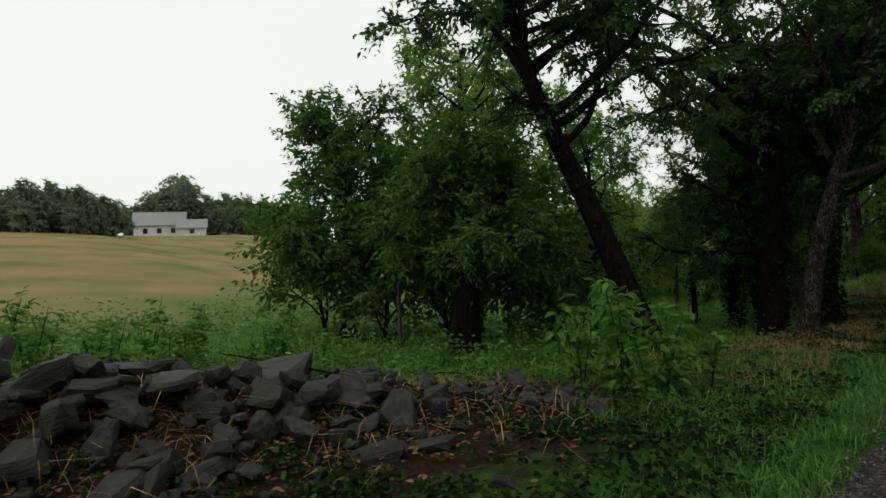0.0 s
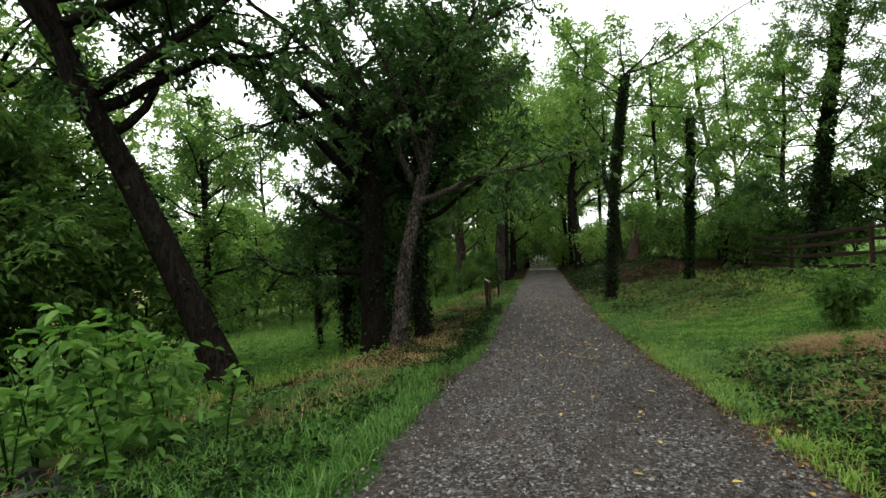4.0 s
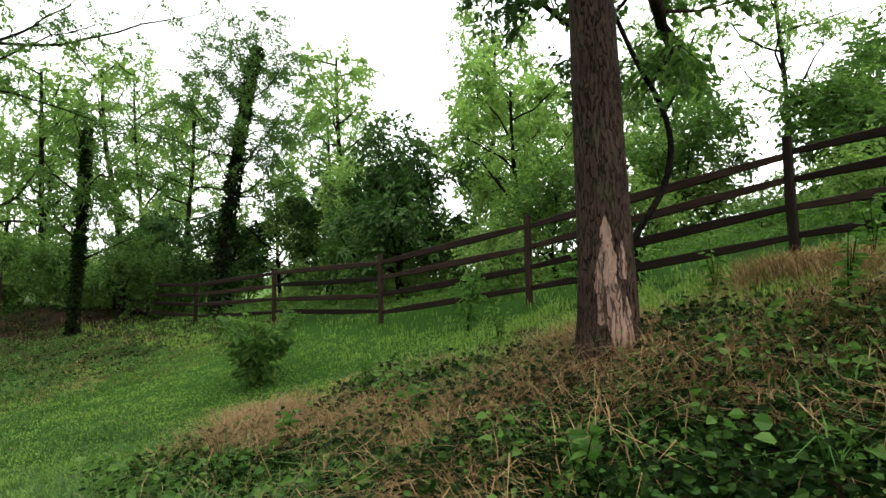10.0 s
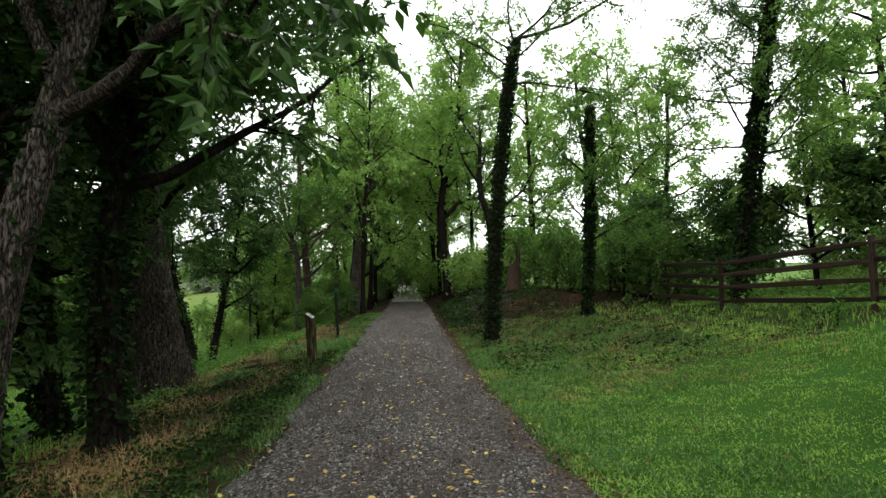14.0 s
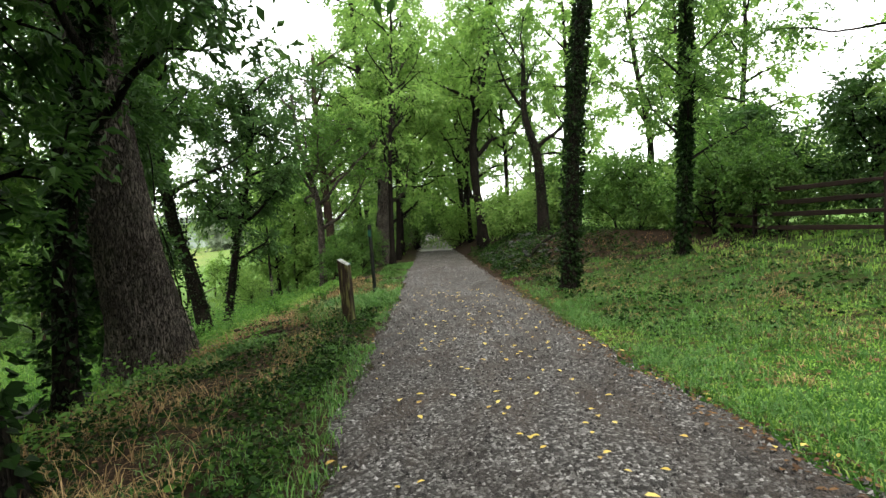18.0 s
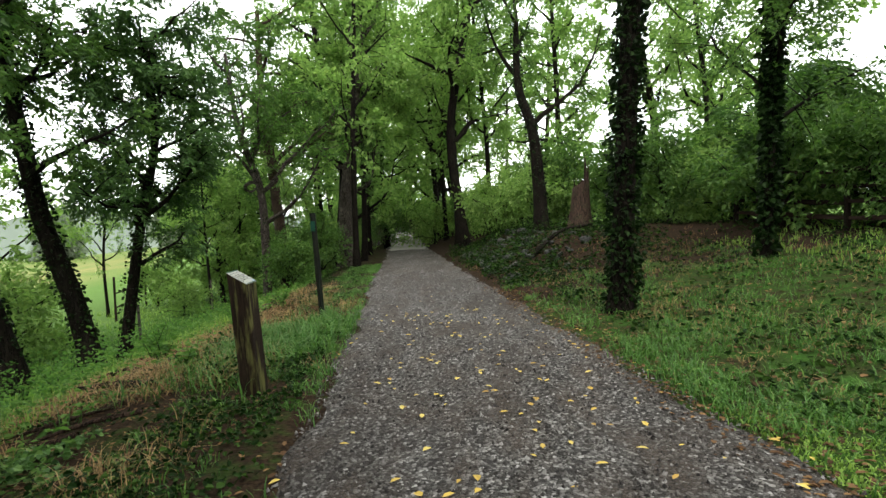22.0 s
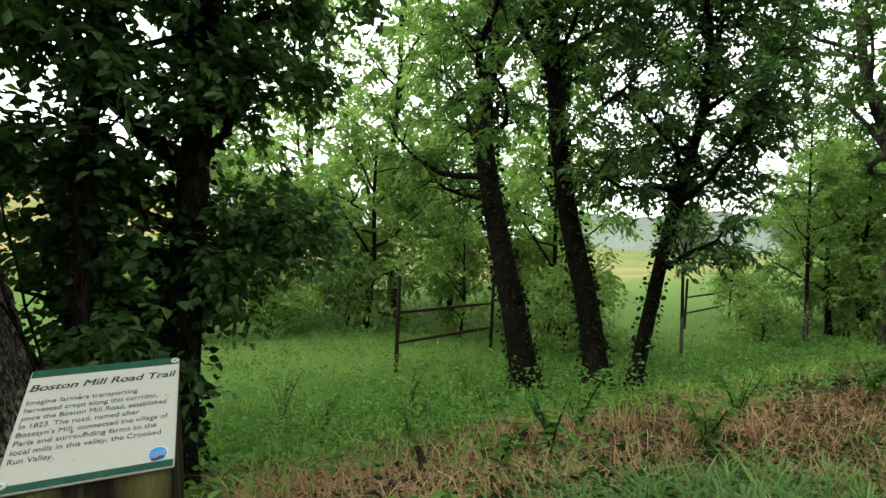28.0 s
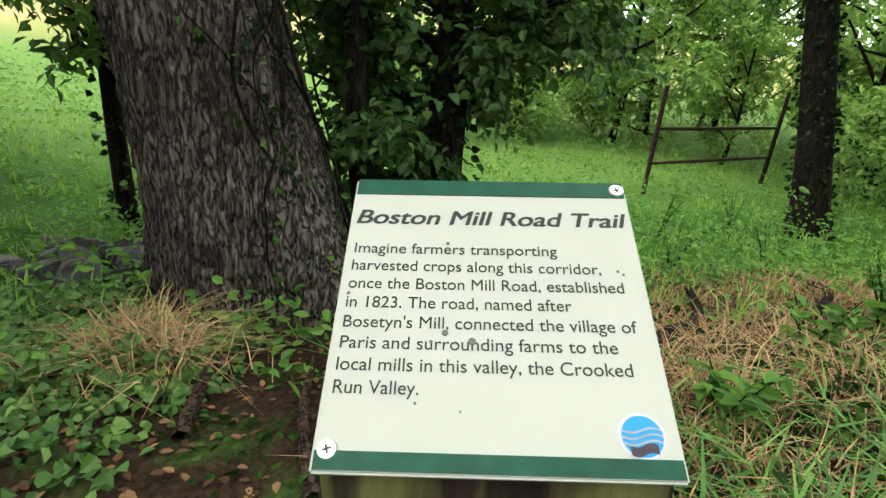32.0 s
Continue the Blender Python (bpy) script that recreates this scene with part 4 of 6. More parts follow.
# ---- single plants and dead wood ----
def plant(x, y, height, seed, size, leaf=LEAF_WEED, stems=3, width=0.5, label="", name="weed", category="plant", lean=0.25, per=14, group=""):
    """A leafy herb or shrub: stems with leaves all along them."""
    rng = np.random.default_rng(seed)
    root = new(name)
    root.location = place(x, y, 0.03)
    anchors, ways = [], []
    for k in range(stems):
        a = rng.uniform(0, 2 * np.pi)
        h = height * rng.uniform(0.7, 1.1)
        top = np.array([math.cos(a) * lean * h, math.sin(a) * lean * h, h])
        line = bend([(0, 0, 0), top * [0.3, 0.3, 0.5], top], 9)
        child("stem", mesh_np("stem", *tube(line, np.linspace(0.005 + 0.006 * height, 0.003, 9), 5), LEAF_GROUND), root)
        u = rng.uniform(0.12, 1.0, per)
        j = (u * 8).astype(int).clip(0, 7)
        p = line[j] + (line[j + 1] - line[j]) * (u * 8 - j)[:, None]
        b = rng.uniform(0, 2 * np.pi, per)
        anchors.append(p)
        ways.append(np.stack([np.cos(b), np.sin(b), rng.uniform(-0.1, 0.7, per)], 1))
    p, w = np.concatenate(anchors), np.concatenate(ways)
    if height > 1.0 or stems > 6:
        p, w = sprays(p, w, 5, size * 1.8, rng)
    child("foliage", mesh_np("foliage", *leaves(p, w, size, width, rng, True, 0.6, 0.3), leaf, False), root)
    return tagged(root, label, category, group)


# tall weeds on the verge and by the wall
for k, (x, y, h) in enumerate([(-3.3, 6.5, 1.8), (-3.7, 7.0, 1.7), (-2.9, 6.8, 1.2), (-3.5, 5.9, 1.0), (-2.8, 6.2, 0.8), (-4.1, 6.5, 1.4), (-2.6, 7.3, 0.8)]):
    plant(x, y, h, 300 + k, 0.15, LEAF_WEED, 3, 0.5, "tall leafy roadside weed with broad leaves", group="tall roadside weeds", lean=0.18)
for k, (x, y, h) in enumerate([(-7.8, 2, 1.1), (-8.2, 3.2, 1.0), (-8.5, 1.1, 1.2), (-9.2, 2.4, 1.1), (-9, 3.8, 1.0), (-10.1, 1.4, 1.2), (-9.8, 4.3, 1.1), (-10.8, 3, 1.2), (-11.4, 0.6, 1.3), (-7.4, 1.2, 1.3), (-7.9, -0.2, 1.4), (-8.8, 0.4, 1.4), (-9.6, 2.0, 1.4), (-8.4, 4.6, 1.0), (-10.4, 0.0, 1.5), (-7.3, 3.9, 1.0)]):
    plant(x, y, h, 330 + k, 0.12, LEAF_WEED, 5, 0.45, "bright green field weed behind the wall", group="weeds behind the wall", lean=0.2)
plant(5.8, 16.7, 1.3, 360, 0.14, LEAF_MID, 16, 0.55, "rounded leafy shrub on the lawn edge", "shrub", "shrub", 0.55, 16)
for k, (x, y, h) in enumerate([(8.4, 13.7, 1.2), (7.7, 19.3, 1.0), (9, 11.7, 0.9), (7.3, 11.9, 0.6), (5.7, 12.8, 0.5), (6.9, 7.9, 0.6), (4.5, 8.7, 0.4), (7.6, 21.9, 0.9), (5.1, 10.9, 0.5), (4.3, 12.1, 0.4), (8, 9.3, 0.6), (9.1, 8.1, 0.7), (4, 7.3, 0.35)]):
    plant(x, y, h, 370 + k, 0.11, LEAF_WEED, 4, 0.5, "young green sapling shoot on the bank", group="bank shoots", lean=0.2, name="seedling")
for k, (x, y, h) in enumerate([(-6.4, 27.2, 0.5), (-6, 29, 0.5), (-7, 28.2, 0.6), (-7.8, 29.2, 0.7), (-6.7, 30.4, 0.6), (-9, 27.6, 0.7), (-9.8, 29.2, 0.8), (-6.3, 32.1, 0.5), (-5.5, 26.2, 0.35), (-12.2, 28.9, 0.9), (-13, 30.6, 0.9), (-12.3, 26.6, 0.9), (-10.7, 26.9, 0.8), (-13.4, 32.6, 0.9)]):
    plant(x, y, h, 400 + k, 0.10, LEAF_WEED, 6, 0.5, "leafy green weed clump under the trees", group="weeds under the trees", lean=0.4)

# stripped bark on the straight tree
scar_rng = np.random.default_rng(5)
scar_tree = [o for o in bpy.data.objects if o.get("label") == "straight tree with bark stripped near its foot"][0]
for k, (a0, z0, w, h) in enumerate([(205, 0.42, 0.17, 0.62), (228, 0.28, 0.12, 0.55), (186, 0.30, 0.09, 0.45), (248, 0.75, 0.08, 0.35), (215, 1.02, 0.10, 0.30), (200, 0.02, 0.20, 0.50), (232, 0.0, 0.16, 0.42), (178, 0.05, 0.10, 0.55), (252, 0.10, 0.10, 0.50), (218, 0.70, 0.14, 0.50)]):
    n, m = 9, 5
    vs = []
    for i in range(n):
        u = i / (n - 1)
        half = w * 0.5 * math.sin(math.pi * min(1, 0.12 + 0.88 * u) ** 0.8) * scar_rng.uniform(0.7, 1.15) + 0.006
        zz = z0 + 0.12 + h * u
        rad = 0.25 * (1 + 0.32 * math.exp(-zz / 0.4)) * (1 - 0.06 * zz / 2) + 0.008
        for j in range(m):
            a = radians(a0) + (j / (m - 1) - 0.5) * 2 * half / 0.25
            vs.append((math.cos(a) * rad, math.sin(a) * rad, zz))
    fs = [(i * m + j, i * m + j + 1, (i + 1) * m + j + 1, (i + 1) * m + j) for i in range(n - 1) for j in range(m - 1)]
    child("bare_wood", mesh_np("bare_wood", vs, fs, BARK_PEEL), scar_tree, "pale pinkish stripped wood")

# thick hanging vine
vine = tagged(new("woody_vine"), "thick dark woody vine looping from the ivy-grown stem", "vine")
vine.location = (9.05, 10.9, 2.6)
vl = bend([(0, 0.1, 0.0), (0.05, -0.1, 0.55), (0.35, -0.35, 1.0), (0.5, -0.5, 1.7), (0.4, -0.45, 2.3), (0.1, -0.2, 3.0), (0.0, 0.2, 4.2)], 24)
child("stem", mesh_np("stem", *tube(vl, np.linspace(0.055, 0.035, 24), 8), BARK), vine)
vl2 = bend([(0.42, -0.45, 2.3), (0.7, -0.55, 2.7), (0.75, -0.6, 3.1), (1.0, -0.7, 3.6)], 10)
child("shoot", mesh_np("shoot", *tube(vl2, np.linspace(0.022, 0.01, 10), 6), BARK), vine)

# wiry vines up the old tree's flank
old_tree = [o for o in bpy.data.objects if o.get("label") == "huge old tree with deeply furrowed grey bark"][0]
vrng = np.random.default_rng(31)
old_line = bend([(0, 0, 0), (0, -0.115, 0.805), (-0.0575, -0.483, 2.53), (-0.1725, -0.805, 4.83)], 40)
tendril, tendril_way = [], []
for k, (a0, top, rad) in enumerate([(48, 3.6, 0.016), (62, 4.4, 0.022), (70, 3.0, 0.012), (82, 4.2, 0.018), (35, 2.2, 0.010), (95, 3.8, 0.014), (56, 2.6, 0.009)]):
    pts = []
    for i in range(14):
        z = 0.05 + top * i / 13
        c = [np.interp(z, old_line[:, 2], old_line[:, j]) for j in (0, 1)]
        a = radians(a0 + 14 * math.sin(i * 0.7 + k * 1.9) + vrng.uniform(-5, 5))
        out = 0.60 * (1 + 0.45 * math.exp(-z / 0.45)) + 0.035 + 0.05 * abs(math.sin(i * 1.3 + k))
        pts.append((c[0] + math.cos(a) * out, c[1] + math.sin(a) * out, z))
    vine_line = bend(pts, 40)
    child("vine", mesh_np("vine", *tube(vine_line, np.linspace(rad, rad * 0.5, 40), 6), BARK), old_tree, "thin wiry vine climbing the bark")
    way = np.stack([np.cos(vrng.normal(radians(a0), 0.8, 40)), np.sin(vrng.normal(radians(a0), 0.8, 40)), vrng.uniform(-0.6, 0.2, 40)], 1)
    tendril.append(vine_line + way * 0.05)
    tendril_way.append(way)
child("vine_leaves", mesh_np("vine_leaves", *leaves(np.concatenate(tendril), np.concatenate(tendril_way), 0.055, 0.75, vrng, True, 0.5, 0.2), LEAF_GROUND, False), old_tree, "small green leaves of the climbing vine")

# broken stump and dead limbs
stump = tagged(new("broken_stump"), "jagged broken reddish tree stump on the bank", "stump")
stump.location = place(2.2, 38.2, 0.1)
srng = np.random.default_rng(8)
sl = bend([(0, 0, 0), (0.05, 0, 1.2), (0.1, 0, 2.0)], 10)
v, f = bark_trunk(sl, np.linspace(0.36, 0.26, 10), 14, srng, 0.4, 0.06)
v[-14:, 2] += srng.uniform(-0.8, 0.8, 14)
v[-28:-14, 2] += srng.uniform(-0.25, 0.1, 14)
child("trunk", mesh_np("trunk", v, f, BARK_RED), stump)
hollow_tree = [o for o in bpy.data.objects if o.get("label") == "pale tree with a hollow with its shade put in as colour at its foot"][0]
# solid near-black blob; its colour stands in for the shade inside the hollow
HOLE = plain("hollow_shade", (0.012, 0.009, 0.007), 0.9)
bm = bmesh.new()
bmesh.ops.create_icosphere(bm, subdivisions=2, radius=1.0, matrix=Matrix.Translation((0.05, -0.40, 0.85)) @ Matrix.Diagonal((0.16, 0.10, 0.42, 1)))
part("hollow", bm, HOLE, hollow_tree, "hollow with its shade put in as colour")


def dead_log(points, r, seed, label, bark=BARK):
    o = tagged(new("fallen_branch"), label, "branch", "fallen branches")
    rng = np.random.default_rng(seed)
    x, y = points[0][:2]
    o.location = place(x, y)
    pts = np.array([(px - x, py - y, float(lie(px, py)) - o.location.z + pz) for px, py, pz in points])
    line = bend(pts, 12)
    child("branch", mesh_np("branch", *tube(line, np.linspace(r, r * 0.45, 12), 8, 0.08, rng), bark), o)
    return o


dead_log([(-5.6, 25.65, 0.06), (-6.3, 26.15, 0.1), (-7, 26.95, 0.08), (-7.7, 27.15, 0.16)], 0.07, 1, "fallen dead branch among dry grass by the sign")
dead_log([(-7.2, 27.85, 0.06), (-8.1, 28.75, 0.12), (-9.2, 29.05, 0.10)], 0.045, 2, "thin fallen branch under the trees")
dead_log([(-5.05, 24.6, 0.03), (-5.5, 24.45, 0.05), (-6.2, 24.35, 0.05)], 0.03, 3, "bare brown root beside the sign", BARK_RED)
dead_log([(-5.3, 24.05, 0.02), (-5.9, 23.9, 0.05), (-6.7, 23.95, 0.08)], 0.035, 4, "bare brown root beside the old tree", BARK_RED)
dead_log([(-5.5, 25.05, 0.02), (-5.9, 24.85, 0.05), (-6.6, 24.65, 0.1)], 0.03, 5, "gnarled root running from the old tree", BARK_RED)
dead_log([(-4.5, 3.4, 0.15), (-5.1, 2.7, 0.32), (-5.8, 2.2, 0.62)], 0.014, 6, "thin dead stick lying on the stone wall")
dead_log([(-4.4, 4.3, 0.1), (-4.9, 4.6, 0.25), (-5.2, 5.4, 0.3)], 0.012, 7, "thin dead stick lying on the stone wall")
dead_log([(0.3, 36.3, 0.12), (1.3, 37.1, 0.25), (2.4, 37.3, 0.2)], 0.09, 8, "fallen limb rotting on the bank")

# ---- farm buildings ----
ROOF_GREY = plain("roof_metal_grey", (0.20, 0.21, 0.21), 0.55, vary=0.15, scale=1.5)
WALL_WHITE = plain("whitewashed_wall", (0.55, 0.56, 0.55), 0.8, vary=0.1, scale=0.8)
SHED_DARK = plain("shed_roof_dark", (0.030, 0.028, 0.027), 0.7, vary=0.3, scale=3)
GLASS_DARK = plain("dark_pane", (0.02, 0.025, 0.03), 0.15)


def gable(name, x, y, turn, w, d, h, ridge, label, roof_mat, wall_mat, windows=()):
    o = tagged(new(name), label, "building")
    o.matrix_basis = Matrix.Translation(place(x, y, 0.3)) @ pose(0, 0, 0, 0, 0, turn)
    bm = bmesh.new()
    a = [bm.verts.new(p) for p in ((-w / 2, -d / 2, 0), (w / 2, -d / 2, 0), (w / 2, d / 2, 0), (-w / 2, d / 2, 0), (-w / 2, -d / 2, h), (w / 2, -d / 2, h), (w / 2, d / 2, h), (-w / 2, d / 2, h), (-w / 2, 0, ridge), (w / 2, 0, ridge))]
    for q in ((0, 1, 5, 4), (2, 3, 7, 6), (1, 2, 6, 9, 5), (3, 0, 4, 8, 7)):
        bm.faces.new([a[i] for i in q])
    part("wall", bm, wall_mat, o)
    bm = bmesh.new()
    e = 0.5
    for s in (-1, 1):
        y0, z0 = s * (d / 2 + e), h - e * (ridge - h) / (d / 2)
        top = [(-w / 2 - e, y0, z0), (w / 2 + e, y0, z0), (w / 2 + e, 0, ridge + 0.02), (-w / 2 - e, 0, ridge + 0.02)]
        up = [bm.verts.new((px, py, pz + 0.15)) for px, py, pz in top]
        dn = [bm.verts.new(p) for p in top]
        bm.faces.new(up)
        bm.faces.new(dn[::-1])
        for i in range(4):
            bm.faces.new((up[i], up[(i + 1) % 4], dn[(i + 1) % 4], dn[i]))
    bmesh.ops.recalc_face_normals(bm, faces=bm.faces[:])
    part("roof", bm, roof_mat, o)
    for wx, wz, ww, wh in windows:
        box("window", (ww, 0.12, wh), (wx, -d / 2 - 0.03, wz), GLASS_DARK, o)
    return o


gable("barn", -147, 24.5, 75, 11, 8, 3.2, 6.2, "white barn with a pale grey roof in the mist", ROOF_GREY, WALL_WHITE, [(-3, 1.6, 1, 1.2), (0, 1.6, 1, 1.2), (3, 1.6, 1, 1.2)])
gable("outbuilding", -141, 30.5, 75, 6, 5, 2.4, 4.2, "small white outbuilding beside the barn", ROOF_GREY, WALL_WHITE, [(0, 1.3, 1, 1)])
gable("farmhouse", -152, 40.5, 75, 9, 7, 4.5, 7.0, "white farmhouse half hidden by trees", ROOF_GREY, WALL_WHITE, [(-2.5, 3.2, .9, 1.3), (0, 3.2, .9, 1.3), (2.5, 3.2, .9, 1.3), (-2.5, 1.2, .9, 1.3), (2.5, 1.2, .9, 1.3)])
gable("hill_shed", 23.5, 8.4, 35, 4.2, 3.2, 1.9, 2.7, "low dark-roofed shed behind the rail fence", SHED_DARK, GREY_WOOD, [(0.6, 1.0, .6, .6)])

# wooded ridge beyond the fields; its pale grey-green colour stands in for mist
HAZE_TINT_WOOD = plain("haze_tint_wood", (0.14, 0.175, 0.145), 1.0, vary=0.2, scale=0.05)
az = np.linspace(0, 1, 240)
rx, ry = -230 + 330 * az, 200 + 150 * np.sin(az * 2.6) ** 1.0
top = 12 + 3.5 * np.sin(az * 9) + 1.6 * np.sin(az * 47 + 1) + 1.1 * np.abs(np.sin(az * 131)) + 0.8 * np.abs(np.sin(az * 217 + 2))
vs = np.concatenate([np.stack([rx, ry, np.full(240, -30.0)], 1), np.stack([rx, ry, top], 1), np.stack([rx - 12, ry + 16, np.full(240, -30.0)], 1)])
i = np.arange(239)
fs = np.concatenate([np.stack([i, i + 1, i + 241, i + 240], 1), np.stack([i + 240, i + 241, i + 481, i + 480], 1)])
tagged(new("backdrop", mesh_np("backdrop", vs, fs, HAZE_TINT_WOOD)), "wooded ridge beyond the fields, haze put into its colour", "hills", kind="structure")

# ---- fences ----
def beam(name, a, b, w, h, material, parent, rng, label="", shrink=0.75):
    """A rough timber from a to b, with chamfered, slightly uneven edges."""
    a, b = Vector(a), Vector(b)
    bm = bmesh.new()
    L = (b - a).length
    rings = []
    for k in range(5):
        u = k / 4
        s = 1.0 if 0 < k < 4 else shrink
        c = min(w, h) * 0.18
        jit = [rng.uniform(0.92, 1.08) for _ in range(2)]
        W, H = w / 2 * s * jit[0], h / 2 * s * jit[1]
        off = (rng.uniform(-0.06, 0.06) * w if 0 < k < 4 else 0, rng.uniform(-0.06, 0.06) * h if 0 < k < 4 else 0)
        pts = [(W, H - c), (W - c, H), (-W + c, H), (-W, H - c), (-W, -H + c), (-W + c, -H), (W - c, -H), (W, -H + c)]
        rings.append([bm.verts.new((px + off[0], py + off[1], u * L)) for px, py in pts])
    for r0, r1 in zip(rings, rings[1:]):
        for i in range(8):
            bm.faces.new((r0[i], r0[(i + 1) % 8], r1[(i + 1) % 8], r1[i]))
    bm.faces.new(rings[0][::-1])
    bm.faces.new(rings[-1])
    ob = part(name, bm, material, parent, label)
    ob.matrix_basis = Matrix.Translation(a) @ (b - a).to_track_quat("Z", "Y").to_matrix().to_4x4()
    return ob


FR = random.Random(5)
fence = tagged(new("rail_fence"), "dark brown wooden rail fence climbing the bank", "fence")
POSTS = [(12.0, 0.5), (10.7, 4.9), (9.9, 9.05), (9.4, 13.1), (8.95, 17.2), (8.47, 22.1), (7.8, 27.4), (7.28, 32.5), (6.7, 36.5)]
tops = []
for k, (x, y) in enumerate(POSTS):
    z = float(lie(x, y))
    high = 1.62 if k < 5 else 1.55
    beam("post", (x, y, z - 0.2), (x, y, z + high), 0.12, 0.11, FENCE_WOOD, fence, FR, shrink=0.95)
    tops.append((x, y, z))
for (x0, y0, z0), (x1, y1, z1) in zip(tops, tops[1:]):
    for h in (0.28, 0.66, 1.04, 1.40):
        j = FR.uniform(-0.03, 0.03)
        beam("rail", (x0, y0, z0 + h + j), (x1, y1, z1 + h + FR.uniform(-0.03, 0.03)), 0.075, 0.135, FENCE_WOOD, fence, FR, shrink=0.6)


def brace(x0, y0, x1, y1, high, label):
    f = tagged(new("fence_brace"), label, "fence", "field fence braces")
    for x, y in ((x0, y0), (x1, y1)):
        z = float(lie(x, y))
        beam("post", (x, y, z - 0.2), (x + 0.02, y, z + high), 0.09, 0.09, FENCE_WOOD, f, FR, shrink=0.95)
    za, zb = float(lie(x0, y0)), float(lie(x1, y1))
    for h in (0.30 * high, 0.62 * high):
        beam("rail", (x0, y0, za + h), (x1, y1, zb + h), 0.07, 0.08, FENCE_WOOD, f, FR)
    return f


brace(-15.6, 29.9, -17.8, 34.0, 2.45, "weathered two-rail brace of the field fence")
brace(-19.5, 45.0, -21.7, 51.0, 2.2, "far two-rail brace of the field fence")
for x, y, h in [(-16.4, 19.1, 1.7), (-15.7, 47.3, 1.6), (-16.1, 50.8, 1.6), (-16.6, 55.8, 1.6), (-13.6, 37.8, 1.5), (-10.1, 7.4, 1.7), (-10.7, 11.6, 1.6)]:
    p = tagged(new("fence_post"), "thin weathered post of the field fence", "fence post", "field fence posts")
    z = float(lie(x, y))
    beam("post", (x, y, z - 0.2), (x + FR.uniform(-0.05, 0.05), y, z + h), 0.08, 0.08, GREY_WOOD, p, FR, shrink=0.9)

# ---- wayside sign ----
WHITE = plain("panel_white", (0.25, 0.26, 0.23), 0.6, vary=0.06, gloss=0.1)
PANEL_GREEN = plain("panel_green", (0.006, 0.040, 0.024), 0.5, vary=0.5, scale=60, gloss=0.1)
INK = plain("panel_ink", (0.024, 0.030, 0.027), 0.7, gloss=0.05)
BLUE = plain("logo_blue", (0.015, 0.16, 0.36), 0.5, gloss=0.1)
LILAC = plain("logo_grey", (0.07, 0.055, 0.065), 0.5, gloss=0.1)
STEEL = plain("screw_steel", (0.55, 0.55, 0.53), 0.3, 0.9)
PALE = plain("logo_pale", (0.30, 0.34, 0.37), 0.5, gloss=0.1)
LICHEN = plain("lichen_spot", (0.08, 0.085, 0.07), 0.8, gloss=0.05)
BW, BH = 0.24, 0.253


sign = tagged(new("wayside_sign"), "leaning wooden post with a sloped white information panel", "sign")
panel_at = pose(-4.126, 24.984, 1.277, 30.81, -3.23, 87.97)
foot = Vector((-4.08, 25.06, float(lie(-4.08, 25.06))))
sign.location = foot
top_c = panel_at @ Vector((0, 0, -0.004))
axis = (top_c - foot).normalized()
bm = bmesh.new()
corners = [(-0.118, -0.124), (0.118, -0.124), (0.118, 0.124), (-0.118, 0.124)]
rings = []
flat_n = panel_at.to_3x3() @ Vector((0, 0, 1))
for k in range(9):
    ring = []
    for i in range(4):
        (ax, ay), (bx, by) = corners[i], corners[(i + 1) % 4]
        for s in (0.05, 0.35, 0.65, 0.95):
            top = panel_at @ Vector((ax + (bx - ax) * s, ay + (by - ay) * s, -0.004))
            d = (top - foot).dot(axis)
            low = top - axis * (d + 0.25)
            p = low.lerp(top, k / 8)
            if 0 < k < 8:
                p += Vector((FR.uniform(-1, 1), FR.uniform(-1, 1), 0)) * 0.0025
            ring.append(bm.verts.new(p - foot))
    rings.append(ring)
for r0, r1 in zip(rings, rings[1:]):
    for i in range(16):
        bm.faces.new((r0[i], r0[(i + 1) % 16], r1[(i + 1) % 16], r1[i]))
bm.faces.new(rings[-1])
bm.faces.new(rings[0][::-1])
part("post", bm, POST_WOOD, sign, "square timber post, brown and mossy")
bm = bmesh.new()
bmesh.ops.create_cube(bm, size=1.0, matrix=Matrix.Diagonal((BW, BH, 0.006, 1)))
bmesh.ops.bevel(bm, geom=bm.edges[:], offset=0.0015, segments=2, affect="EDGES")
panel = part("panel", bm, WHITE, sign, "off-white plastic information panel")
panel.matrix_basis = Matrix.Translation(-foot) @ panel_at
box("top_band", (BW - 0.004, 0.017, 0.001), (0, BH / 2 - 0.0095, 0.0035), PANEL_GREEN, panel, "dark green band")
box("bottom_band", (BW - 0.004, 0.012, 0.001), (0, -BH / 2 + 0.008, 0.0035), PANEL_GREEN, panel, "dark green band")


def lettering(text, size, x, y, width, shear=0.0, bold=0.0):
    cu = bpy.data.curves.new("lettering", "FONT")
    cu.resolution_u = 8
    cu.body, cu.size, cu.shear, cu.offset, cu.extrude = text, size, shear, bold, 0.0002
    tmp = new("lettering", cu)
    bpy.context.view_layer.update()
    me = bpy.data.meshes.new_from_object(tmp.evaluated_get(bpy.context.evaluated_depsgraph_get()))
    bpy.data.objects.remove(tmp)
    me.materials.clear()
    me.materials.append(INK)
    co = np.empty(len(me.vertices) * 3, np.float32)
    me.vertices.foreach_get("co", co)
    co = co.reshape(-1, 3)
    co[:, 0] *= width / (co[:, 0].max() - co[:, 0].min())
    me.vertices.foreach_set("co", co.ravel())
    ob = child("lettering", me, panel)
    ob.location = (x, y, 0.0034)
    return ob


